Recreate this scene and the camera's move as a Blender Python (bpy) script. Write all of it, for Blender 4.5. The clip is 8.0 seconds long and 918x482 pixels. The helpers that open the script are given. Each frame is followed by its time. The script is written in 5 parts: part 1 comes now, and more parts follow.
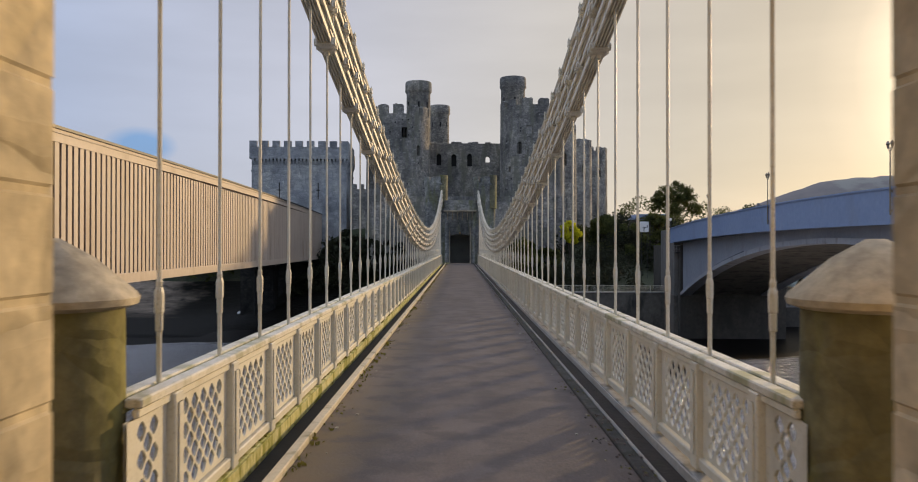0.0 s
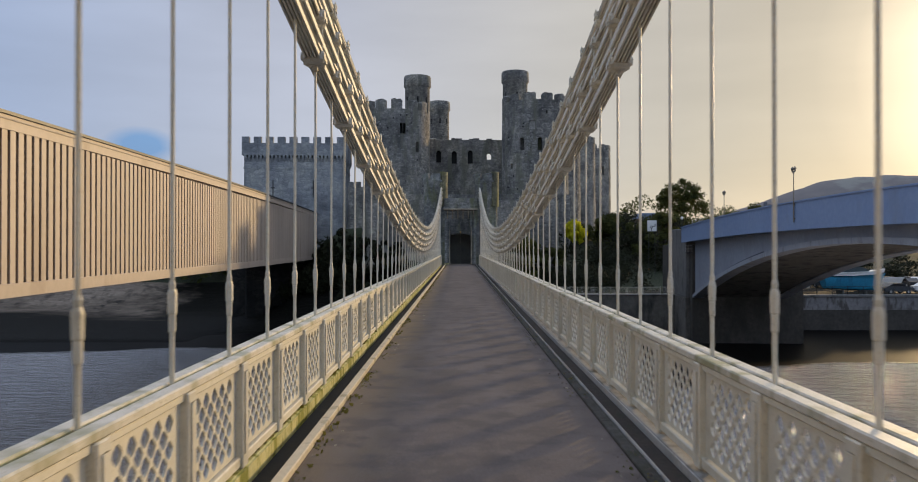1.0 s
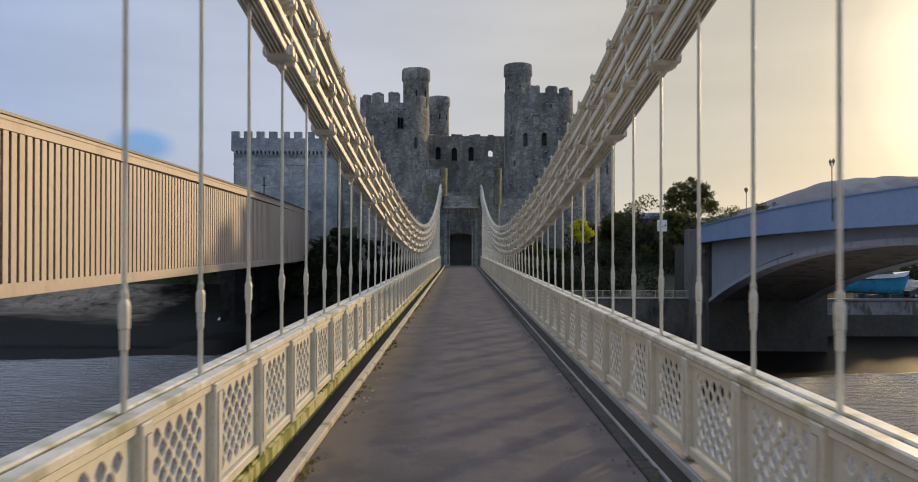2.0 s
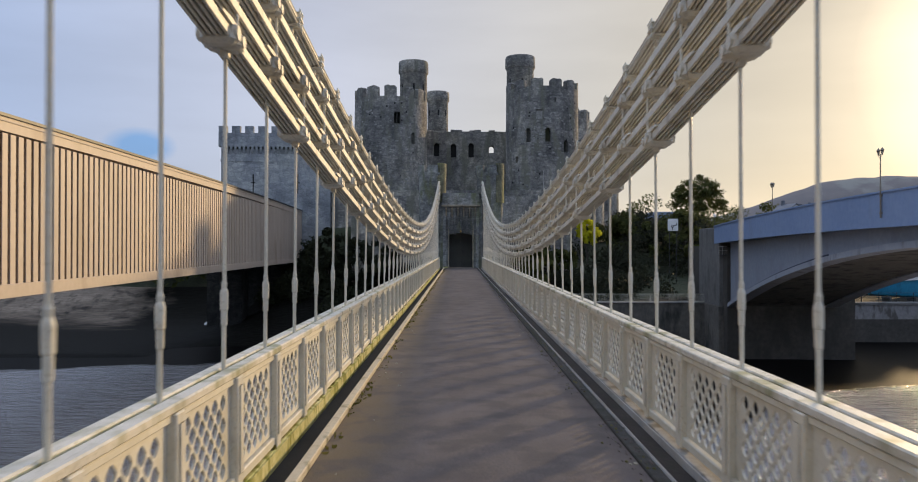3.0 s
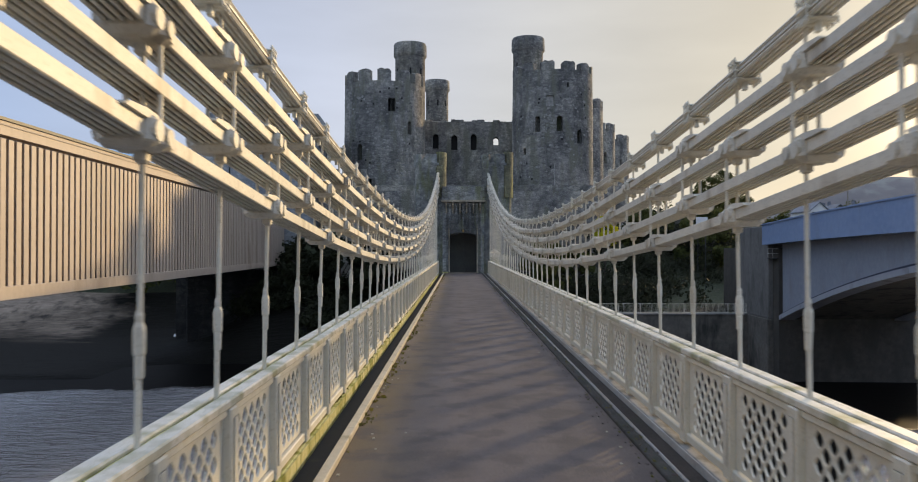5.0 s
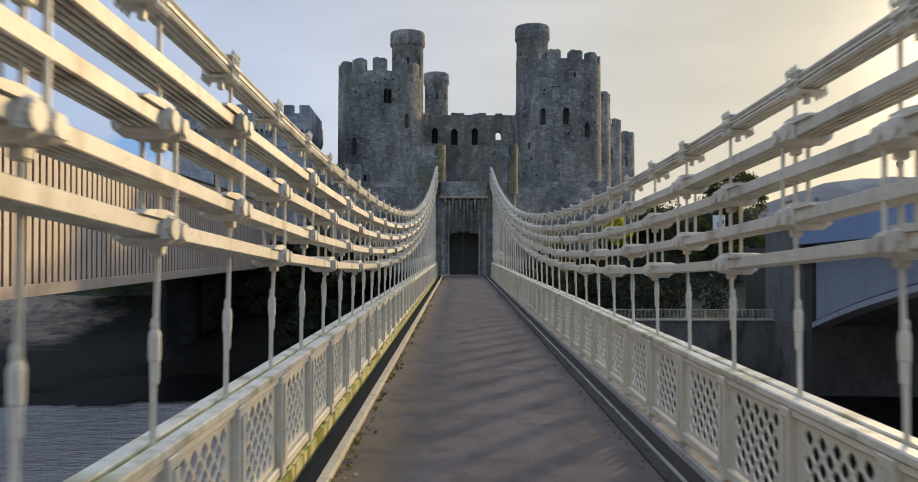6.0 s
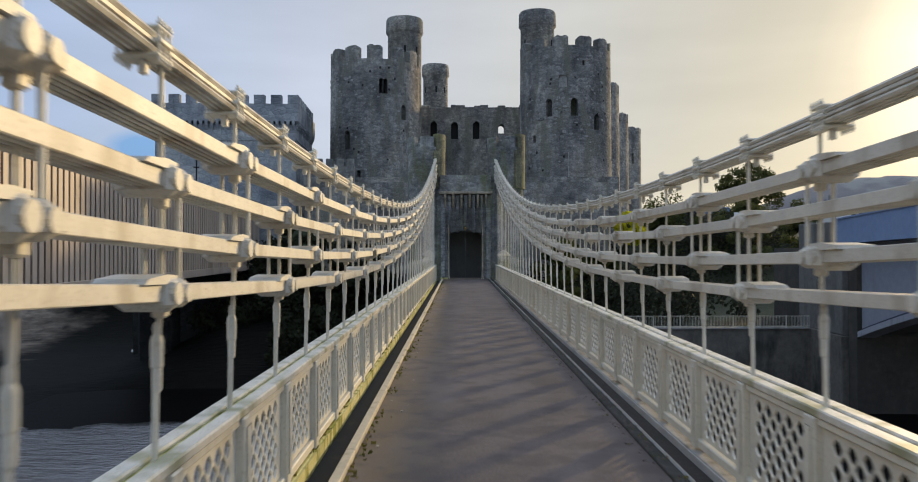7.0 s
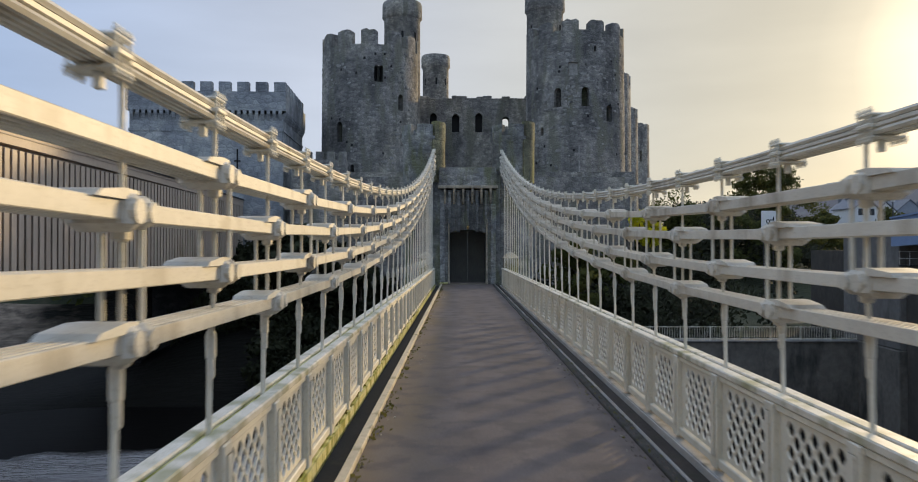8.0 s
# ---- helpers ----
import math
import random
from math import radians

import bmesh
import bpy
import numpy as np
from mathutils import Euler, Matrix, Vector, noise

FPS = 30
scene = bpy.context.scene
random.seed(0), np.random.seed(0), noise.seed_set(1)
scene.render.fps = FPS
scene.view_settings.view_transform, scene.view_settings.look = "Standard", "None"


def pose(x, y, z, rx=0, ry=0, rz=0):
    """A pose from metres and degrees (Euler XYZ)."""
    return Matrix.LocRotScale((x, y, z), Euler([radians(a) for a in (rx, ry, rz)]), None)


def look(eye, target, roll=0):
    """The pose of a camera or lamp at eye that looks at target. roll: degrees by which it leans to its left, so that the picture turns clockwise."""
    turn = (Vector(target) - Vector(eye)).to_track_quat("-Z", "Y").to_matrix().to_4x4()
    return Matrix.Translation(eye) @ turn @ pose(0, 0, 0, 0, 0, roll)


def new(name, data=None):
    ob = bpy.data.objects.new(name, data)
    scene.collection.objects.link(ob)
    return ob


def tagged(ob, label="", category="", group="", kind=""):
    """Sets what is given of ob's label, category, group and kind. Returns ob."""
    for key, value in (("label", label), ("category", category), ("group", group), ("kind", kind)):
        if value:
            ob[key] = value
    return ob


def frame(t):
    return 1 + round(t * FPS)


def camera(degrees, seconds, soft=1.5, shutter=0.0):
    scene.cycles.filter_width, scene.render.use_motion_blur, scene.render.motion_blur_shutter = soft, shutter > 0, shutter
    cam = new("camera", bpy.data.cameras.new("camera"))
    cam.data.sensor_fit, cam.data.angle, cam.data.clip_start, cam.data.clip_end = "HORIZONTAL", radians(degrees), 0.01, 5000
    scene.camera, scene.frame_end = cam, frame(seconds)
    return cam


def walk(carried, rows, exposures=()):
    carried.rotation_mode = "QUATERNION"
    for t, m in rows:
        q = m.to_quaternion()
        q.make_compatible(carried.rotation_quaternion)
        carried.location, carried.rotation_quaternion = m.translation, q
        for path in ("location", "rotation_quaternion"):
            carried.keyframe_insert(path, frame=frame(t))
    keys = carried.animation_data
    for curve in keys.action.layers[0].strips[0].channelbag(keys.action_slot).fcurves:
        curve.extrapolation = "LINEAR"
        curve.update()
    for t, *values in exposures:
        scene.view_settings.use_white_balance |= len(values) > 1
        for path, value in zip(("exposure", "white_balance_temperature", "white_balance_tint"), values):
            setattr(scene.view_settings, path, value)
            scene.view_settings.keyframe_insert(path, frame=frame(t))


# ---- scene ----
cam = camera(61.05, 8.0, soft=1.0, shutter=0.32)
PATH = [
    (0, (-0.050, -0.041, 2.248), (-0.057, 9.959, 2.316), 0.03),
    (0.5, (-0.084, 2.018, 2.263), (-0.088, 12.018, 2.329), -0.10),
    (0.8, (-0.100, 3.376, 2.271), (-0.106, 13.376, 2.335), 0.13),
    (1, (-0.109, 4.419, 2.276), (-0.117, 14.419, 2.340), -0.00),
    (1.5, (-0.128, 7.167, 2.286), (-0.137, 17.167, 2.352), 0.08),
    (3, (-0.221, 15.625, 2.312), (-0.218, 25.625, 2.387), 0.03),
    (3.5, (-0.280, 18.417, 2.310), (-0.272, 28.417, 2.387), -0.07),
    (3.8, (-0.324, 20.003, 2.321), (-0.315, 30.003, 2.398), 0.04),
    (4, (-0.354, 21.151, 2.332), (-0.346, 31.151, 2.413), -0.02),
    (4.5, (-0.419, 24.210, 2.368), (-0.411, 34.209, 2.456), 0.03),
    (6, (-0.446, 33.120, 2.426), (-0.443, 43.119, 2.515), 0.05),
    (6.5, (-0.473, 36.190, 2.449), (-0.469, 46.190, 2.542), 0.02),
    (6.8, (-0.516, 38.137, 2.451), (-0.509, 48.136, 2.541), 0.02),
    (7, (-0.547, 39.455, 2.451), (-0.543, 49.454, 2.543), -0.08),
    (7.5, (-0.593, 42.808, 2.461), (-0.593, 52.808, 2.555), 0.03),
    (8, (-0.575, 46.180, 2.506), (-0.583, 56.179, 2.604), 0.03),
]
walk(cam, [(t, look(eye, target, roll)) for t, eye, target, roll in PATH],
     exposures=((0, -0.04, 6800, 13), (0.5, -0.17, 6650, 12), (1.0, -0.15, 6550, 11), (1.7, -0.11, 6500, 11), (3.0, 0.03, 6500, 12), (4.0, 0.13, 6500, 12), (4.7, 0.11, 6450, 11), (6.0, 0.09, 6400, 9), (6.5, 0.10, 6400, 9), (7.2, 0.06, 6400, 8), (8.0, 0.07, 6400, 8)))
# ---- world, sun, exposure ----
SUN_AZ, SUN_EL = radians(37.2), radians(11.2)
sun_way = Vector((math.sin(SUN_AZ) * math.cos(SUN_EL), math.cos(SUN_AZ) * math.cos(SUN_EL), math.sin(SUN_EL)))
world = bpy.data.worlds.new("sky")
scene.world = world
world.use_nodes = True
wn, wl = world.node_tree.nodes, world.node_tree.links
wn.clear()
sky = wn.new("ShaderNodeTexSky")
sky.sky_type, sky.sun_disc = "NISHITA", False
sky.sun_elevation, sky.sun_rotation = SUN_EL, SUN_AZ
sky.air_density, sky.dust_density, sky.ozone_density = 1.0, 1.0, 1.5
wbg = wn.new("ShaderNodeBackground")
wbg.inputs["Strength"].default_value = 0.013
wl.new(sky.outputs[0], wbg.inputs[0])
wdir = wn.new("ShaderNodeTexCoord").outputs["Generated"]


def toward(v, lo, hi):
    """How near the sky's direction is to v, from 0 to 1."""
    d = wn.new("ShaderNodeVectorMath")
    d.operation = "DOT_PRODUCT"
    d.inputs[1].default_value = v
    wl.new(wdir, d.inputs[0])
    m = wn.new("ShaderNodeMapRange")
    m.inputs["From Min"].default_value, m.inputs["From Max"].default_value = lo, hi
    wl.new(d.outputs["Value"], m.inputs[0])
    return m.outputs[0]


# thin high cloud, brighter and warmer round the sun
veil = wn.new("ShaderNodeValToRGB")
e = veil.color_ramp.elements
e[0].position, e[0].color = 0.0, (0.34, 0.43, 0.58, 1)
e[1].position, e[1].color = 1.0, (1.7, 1.4, 0.95, 1)
for p, c in ((0.60, (0.35, 0.43, 0.60)), (0.68, (0.36, 0.455, 0.66)), (0.85, (0.525, 0.555, 0.65)), (0.94, (0.56, 0.54, 0.505)), (0.98, (0.54, 0.49, 0.395)), (0.989, (0.57, 0.51, 0.395)), (0.9945, (0.74, 0.64, 0.47))):
    q = e.new(p)
    q.color = (*c, 1)
wl.new(toward(sun_way, -1, 1), veil.inputs[0])
wmap = wn.new("ShaderNodeMapping")
wmap.inputs["Scale"].default_value = (2.0, 2.0, 9.0)
wl.new(wdir, wmap.inputs["Vector"])
wcl = wn.new("ShaderNodeTexNoise")
wcl.inputs["Scale"].default_value, wcl.inputs["Detail"].default_value = 1.6, 5.0
wl.new(wmap.outputs[0], wcl.inputs["Vector"])
wcr = wn.new("ShaderNodeMapRange")
wcr.inputs["From Min"].default_value, wcr.inputs["From Max"].default_value = 0.3, 0.7
wcr.inputs["To Min"].default_value, wcr.inputs["To Max"].default_value = 0.92, 1.07
wl.new(wcl.outputs[0], wcr.inputs[0])
# one gap of clear blue low in the cloud
gap = wn.new("ShaderNodeMapping")
gap.inputs["Scale"].default_value = (1.0, 1.0, 1.9)
gaz, gel = radians(-22.2), radians(6.9)
gv = Vector((math.sin(gaz) * math.cos(gel), math.cos(gaz) * math.cos(gel), math.sin(gel)))
gd = wn.new("ShaderNodeVectorMath")
gd.operation = "DISTANCE"
gd.inputs[1].default_value = (gv.x, gv.y, gv.z * 1.9)
wl.new(wdir, gap.inputs["Vector"])
wl.new(gap.outputs[0], gd.inputs[0])
gadd = wn.new("ShaderNodeMath")
gadd.operation = "MULTIPLY_ADD"
gadd.inputs[1].default_value = 0.05
wl.new(wcl.outputs[0], gadd.inputs[0])
wl.new(gd.outputs["Value"], gadd.inputs[2])
gm = wn.new("ShaderNodeMapRange")
gm.inputs["From Min"].default_value, gm.inputs["From Max"].default_value = 0.043, 0.066
gm.inputs["To Min"].default_value, gm.inputs["To Max"].default_value = 1.0, 0.0
wl.new(gadd.outputs[0], gm.inputs[0])
wmx = wn.new("ShaderNodeMix")
wmx.data_type = "RGBA"
wl.new(gm.outputs[0], wmx.inputs[0])
wl.new(veil.outputs[0], wmx.inputs[6])
wmx.inputs[7].default_value = (0.20, 0.37, 0.66, 1)
wvb = wn.new("ShaderNodeBackground")
wl.new(wmx.outputs[2], wvb.inputs[0])
# the veil is brightened overhead, out of view, to add fill light
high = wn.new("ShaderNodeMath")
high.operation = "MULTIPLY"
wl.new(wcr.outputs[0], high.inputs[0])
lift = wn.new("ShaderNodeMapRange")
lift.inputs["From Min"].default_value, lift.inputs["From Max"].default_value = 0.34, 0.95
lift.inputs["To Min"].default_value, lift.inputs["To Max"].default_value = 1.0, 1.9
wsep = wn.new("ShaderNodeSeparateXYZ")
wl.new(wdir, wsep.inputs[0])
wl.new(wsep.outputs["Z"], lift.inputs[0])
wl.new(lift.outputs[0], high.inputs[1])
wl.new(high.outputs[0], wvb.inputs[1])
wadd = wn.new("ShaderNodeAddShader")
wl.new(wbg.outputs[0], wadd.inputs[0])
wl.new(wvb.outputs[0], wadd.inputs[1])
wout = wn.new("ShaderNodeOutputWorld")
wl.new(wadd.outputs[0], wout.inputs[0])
lamp = bpy.data.lights.new("sun", "SUN")
lamp.energy, lamp.angle, lamp.color = 3.1, radians(2.6), (1.0, 0.71, 0.36)
sun = new("sun", lamp)
sun.matrix_world = look(tuple(sun_way * 300), (0, 0, 0))


# ---- mesh helpers ----
class Build:
    """Collects vertices and faces of one mesh."""

    def __init__(self):
        self.v, self.f = [], []

    def add(self, verts, faces):
        n = len(self.v)
        self.v += [tuple(p) for p in verts]
        self.f += [tuple(i + n for i in q) for q in faces]
        return self

    def box(self, x0, x1, y0, y1, z0, z1, c=0.0):
        """A box; c: a bevel along its edges."""
        if c <= 0:
            p = [(x, y, z) for z in (z0, z1) for y in (y0, y1) for x in (x0, x1)]
            return self.add(p, [(0, 2, 3, 1), (4, 5, 7, 6), (0, 1, 5, 4), (1, 3, 7, 5), (3, 2, 6, 7), (2, 0, 4, 6)])
        p = []
        for z, e in ((z0, c), (z0 + c, 0), (z1 - c, 0), (z1, c)):
            a, b, q, r = x0 + e, x1 - e, y0 + e, y1 - e
            p += [(a + c, q, z), (b - c, q, z), (b, q + c, z), (b, r - c, z), (b - c, r, z), (a + c, r, z), (a, r - c, z), (a, q + c, z)]
        f = [tuple(range(7, -1, -1)), tuple(range(24, 32))]
        for k in range(3):
            for i in range(8):
                j = (i + 1) % 8
                f.append((k * 8 + i, k * 8 + j, k * 8 + 8 + j, k * 8 + 8 + i))
        return self.add(p, f)

    def lathe(self, cx, cy, rings, n=16, a0=0.0, capped=True):
        """A turned shape about an upright axis, through rings of (radius, z)."""
        p, f = [], []
        for r, z in rings:
            for i in range(n):
                a = a0 + 2 * math.pi * i / n
                p.append((cx + r * math.cos(a), cy + r * math.sin(a), z))
        for k in range(len(rings) - 1):
            for i in range(n):
                j = (i + 1) % n
                f.append((k * n + i, k * n + j, k * n + n + j, k * n + n + i))
        if capped:
            f.append(tuple(range(n - 1, -1, -1)))
            f.append(tuple((len(rings) - 1) * n + i for i in range(n)))
        return self.add(p, f)

    def rod(self, a, b, r, n=6, r2=None):
        """A round bar from a to b."""
        a, b = Vector(a), Vector(b)
        d = (b - a).normalized()
        u = d.cross(Vector((0, 0, 1)) if abs(d.z) < 0.9 else Vector((1, 0, 0))).normalized()
        w = d.cross(u)
        p, f = [], []
        for c, q in ((a, r), (b, r if r2 is None else r2)):
            for i in range(n):
                t = 2 * math.pi * i / n
                p.append(c + u * (q * math.cos(t)) + w * (q * math.sin(t)))
        for i in range(n):
            j = (i + 1) % n
            f.append((i, n + i, n + j, j))
        f.append(tuple(range(n)))
        f.append(tuple(range(2 * n - 1, n - 1, -1)))
        return self.add(p, f)

    def prism(self, outline, axis, lo, hi):
        """An outline of (a, b), pushed along axis 'x', 'y' or 'z' from lo to hi."""
        n = len(outline)
        at = {"x": lambda a, b, c: (c, a, b), "y": lambda a, b, c: (a, c, b), "z": lambda a, b, c: (a, b, c)}[axis]
        p = [at(a, b, lo) for a, b in outline] + [at(a, b, hi) for a, b in outline]
        f = [tuple(range(n)), tuple(range(2 * n - 1, n - 1, -1))]
        for i in range(n):
            j = (i + 1) % n
            f.append((i, n + i, n + j, j))
        return self.add(p, f)

    def mesh(self, name, smooth=False):
        me = bpy.data.meshes.new(name)
        me.from_pydata(self.v, [], self.f)
        bm = bmesh.new()
        bm.from_mesh(me)
        bmesh.ops.recalc_face_normals(bm, faces=bm.faces)
        bm.to_mesh(me)
        bm.free()
        if smooth:
            me.polygons.foreach_set("use_smooth", [True] * len(me.polygons))
            me.set_sharp_from_angle(angle=radians(40))
        return me


def part(name, b, material, parent=None, label="", smooth=False):
    """One mesh object out of a Build or a ready mesh, under parent."""
    me = b.mesh(name, smooth) if isinstance(b, Build) else b
    if material and not me.materials:
        me.materials.append(material)
    ob = new(name, me)
    ob.parent = parent
    if label:
        ob["label"] = label
    return ob


def thing(name, x=0.0, y=0.0, z=0.0, label="", category="", group="", kind="", rz=0.0):
    ob = new(name)
    ob.empty_display_size = 0.2
    ob.matrix_basis = pose(x, y, z, 0, 0, rz)
    return tagged(ob, label, category, group, kind)


# ---- materials ----
def nodes_of(name):
    m = bpy.data.materials.new(name)
    m.use_nodes = True
    nt = m.node_tree
    bsdf = nt.nodes["Principled BSDF"]
    return m, nt.nodes, nt.links, bsdf


def ramp(nodes, stops):
    r = nodes.new("ShaderNodeValToRGB")
    e = r.color_ramp.elements
    e[0].position, e[0].color = stops[0][0], (*stops[0][1], 1)
    e[1].position, e[1].color = stops[-1][0], (*stops[-1][1], 1)
    for p, c in stops[1:-1]:
        q = e.new(p)
        q.color = (*c, 1)
    return r


def noise_tex(nodes, links, coord, scale, detail=4.0, stretch=None, rough=0.55):
    n = nodes.new("ShaderNodeTexNoise")
    n.inputs["Scale"].default_value, n.inputs["Detail"].default_value, n.inputs["Roughness"].default_value = scale, detail, rough
    if stretch:
        mp = nodes.new("ShaderNodeMapping")
        mp.inputs["Scale"].default_value = stretch
        links.new(coord, mp.inputs["Vector"])
        coord = mp.outputs[0]
    links.new(coord, n.inputs["Vector"])
    return n


def mix(nodes, links, fac, a, b, mode="MIX"):
    m = nodes.new("ShaderNodeMix")
    m.data_type, m.blend_type = "RGBA", mode
    for key, val in ((0, fac), (6, a), (7, b)):
        if isinstance(val, bpy.types.NodeSocket):
            links.new(val, m.inputs[key])
        elif key == 0:
            m.inputs[0].default_value = val
        else:
            m.inputs[key].default_value = (*val, 1)
    return m.outputs[2]


def bump(nodes, links, bsdf, height, strength, distance):
    b = nodes.new("ShaderNodeBump")
    b.inputs["Strength"].default_value, b.inputs["Distance"].default_value = strength, distance
    links.new(height, b.inputs["Height"])
    links.new(b.outputs[0], bsdf.inputs["Normal"])
    return b


def surface(name, dark, light, rough=0.7, metal=0.0, fine=12.0, coarse=0.8, stain=None, stain_at=(0.55, 0.7), bump_by=0.3, depth=0.01, vary=0.0, stretch=None, speck=0.0):
    """Paint, metal, concrete, soil: two colours mixed at two scales, and stains."""
    m, n, l, p = nodes_of(name)
    at = n.new("ShaderNodeNewGeometry").outputs["Position"]
    a = noise_tex(n, l, at, fine, 5.0, stretch)
    b = noise_tex(n, l, at, coarse, 4.0)
    r = ramp(n, [(0.3, dark), (0.7, light)])
    add = n.new("ShaderNodeMath")
    add.operation = "MULTIPLY_ADD"
    add.inputs[1].default_value = 0.5
    l.new(a.outputs[0], add.inputs[0])
    half = n.new("ShaderNodeMath")
    half.operation = "MULTIPLY"
    half.inputs[1].default_value = 0.5
    l.new(b.outputs[0], half.inputs[0])
    l.new(half.outputs[0], add.inputs[2])
    l.new(add.outputs[0], r.inputs[0])
    col = r.outputs[0]
    if stain:
        s = noise_tex(n, l, at, coarse * 2.7, 6.0, (1, 1, 0.35))
        sr = ramp(n, [(stain_at[0], (0, 0, 0)), (stain_at[1], (1, 1, 1))])
        l.new(s.outputs[0], sr.inputs[0])
        col = mix(n, l, sr.outputs[0], col, stain)
    if speck:
        f = noise_tex(n, l, at, fine * 5, 3.0)
        fr = ramp(n, [(0.56, (0, 0, 0)), (0.68, (speck, speck, speck))])
        l.new(f.outputs[0], fr.inputs[0])
        col = mix(n, l, fr.outputs[0], col, stain or dark)
    if vary:
        oi = n.new("ShaderNodeObjectInfo")
        hv = n.new("ShaderNodeHueSaturation")
        mr = n.new("ShaderNodeMapRange")
        mr.inputs["To Min"].default_value, mr.inputs["To Max"].default_value = 1 - vary, 1 + vary
        l.new(oi.outputs["Random"], mr.inputs[0])
        l.new(mr.outputs[0], hv.inputs["Value"])
        l.new(col, hv.inputs["Color"])
        col = hv.outputs[0]
    l.new(col, p.inputs["Base Color"])
    p.inputs["Roughness"].default_value, p.inputs["Metallic"].default_value = rough, metal
    if bump_by:
        bump(n, l, p, a.outputs[0], bump_by, depth)
    return m


def masonry(name, dark, light, stone=0.45, stain=(0.03, 0.032, 0.03), moss=None, joint=0.55, bump_by=0.8, blotch=1.0):
    """Rubble stonework in rough courses, with weather streaks and lichen."""
    m, n, l, p = nodes_of(name)
    at = n.new("ShaderNodeNewGeometry").outputs["Position"]
    warp = noise_tex(n, l, at, 1.3, 3.0)
    sub = n.new("ShaderNodeVectorMath")
    sub.operation = "MULTIPLY_ADD"
    sub.inputs[1].default_value = (0.35, 0.35, 0.2)
    l.new(warp.outputs["Color"], sub.inputs[0])
    l.new(at, sub.inputs[2])
    mp = n.new("ShaderNodeMapping")
    mp.inputs["Scale"].default_value = (1 / stone, 1 / stone, 1.9 / stone)
    l.new(sub.outputs[0], mp.inputs["Vector"])
    vo = n.new("ShaderNodeTexVoronoi")
    vo.inputs["Scale"].default_value = 1.0
    l.new(mp.outputs[0], vo.inputs["Vector"])
    ve = n.new("ShaderNodeTexVoronoi")
    ve.feature = "DISTANCE_TO_EDGE"
    ve.inputs["Scale"].default_value = 1.0
    l.new(mp.outputs[0], ve.inputs["Vector"])
    sep = n.new("ShaderNodeSeparateColor")
    l.new(vo.outputs["Color"], sep.inputs[0])
    r = ramp(n, [(0.0, dark), (0.6, tuple((a + b) / 2 for a, b in zip(dark, light))), (1.0, light)])
    l.new(sep.outputs[0], r.inputs[0])
    er = ramp(n, [(0.0, (0, 0, 0)), (0.14, (1, 1, 1))])
    l.new(ve.outputs["Distance"], er.inputs[0])
    inv = n.new("ShaderNodeMath")
    inv.operation = "MULTIPLY_ADD"
    inv.inputs[1].default_value, inv.inputs[2].default_value = -joint, joint
    l.new(er.outputs[0], inv.inputs[0])
    col = mix(n, l, inv.outputs[0], r.outputs[0], tuple(0.45 * c for c in dark))
    big = noise_tex(n, l, at, 0.16, 5.0)
    br = ramp(n, [(0.35, (0, 0, 0)), (0.7, (1, 1, 1))])
    l.new(big.outputs[0], br.inputs[0])
    col = mix(n, l, br.outputs[0], col, mix(n, l, 0.5, col, light))
    tone = noise_tex(n, l, at, 0.22, 4.0, (1, 1, 0.7))
    tr = ramp(n, [(0.36, (0.58, 0.585, 0.60)), (0.5, (1.0, 1.0, 1.0)), (0.64, (1.32, 1.28, 1.18))])
    l.new(tone.outputs[0], tr.inputs[0])
    col = mix(n, l, 1.0, col, tr.outputs[0], "MULTIPLY")
    blot = noise_tex(n, l, at, 1.25, 6.0, (1, 1, 1.3), 0.68)
    bl = ramp(n, [(0.34, (0.62, 0.62, 0.63)), (0.5, (1.0, 1.0, 1.0)), (0.66, (1.36, 1.34, 1.26))])
    l.new(blot.outputs[0], bl.inputs[0])
    col = mix(n, l, blotch, col, bl.outputs[0], "MULTIPLY")
    st = noise_tex(n, l, at, 0.6, 6.0, (1, 1, 0.38))
    sr = ramp(n, [(0.5, (0, 0, 0)), (0.66, (0.62, 0.62, 0.62))])
    l.new(st.outputs[0], sr.inputs[0])
    col = mix(n, l, sr.outputs[0], col, stain)
    if moss:
        mo = noise_tex(n, l, at, 0.8, 6.0, (1, 1, 0.25))
        mr = ramp(n, [(0.5, (0, 0, 0)), (0.62, (0.8, 0.8, 0.8))])
        l.new(mo.outputs[0], mr.inputs[0])
        col = mix(n, l, mr.outputs[0], col, moss)
    fine = noise_tex(n, l, at, 9.0, 5.0)
    fr = ramp(n, [(0.25, (0.7, 0.7, 0.7)), (0.75, (1.2, 1.2, 1.2))])
    l.new(fine.outputs[0], fr.inputs[0])
    col = mix(n, l, 1.0, col, fr.outputs[0], "MULTIPLY")
    l.new(col, p.inputs["Base Color"])
    p.inputs["Roughness"].default_value = 0.95
    h = n.new("ShaderNodeMath")
    h.operation = "MULTIPLY_ADD"
    h.inputs[1].default_value = 0.4
    l.new(fine.outputs[0], h.inputs[0])
    l.new(er.outputs[0], h.inputs[2])
    bump(n, l, p, h.outputs[0], bump_by, 0.06)
    return m


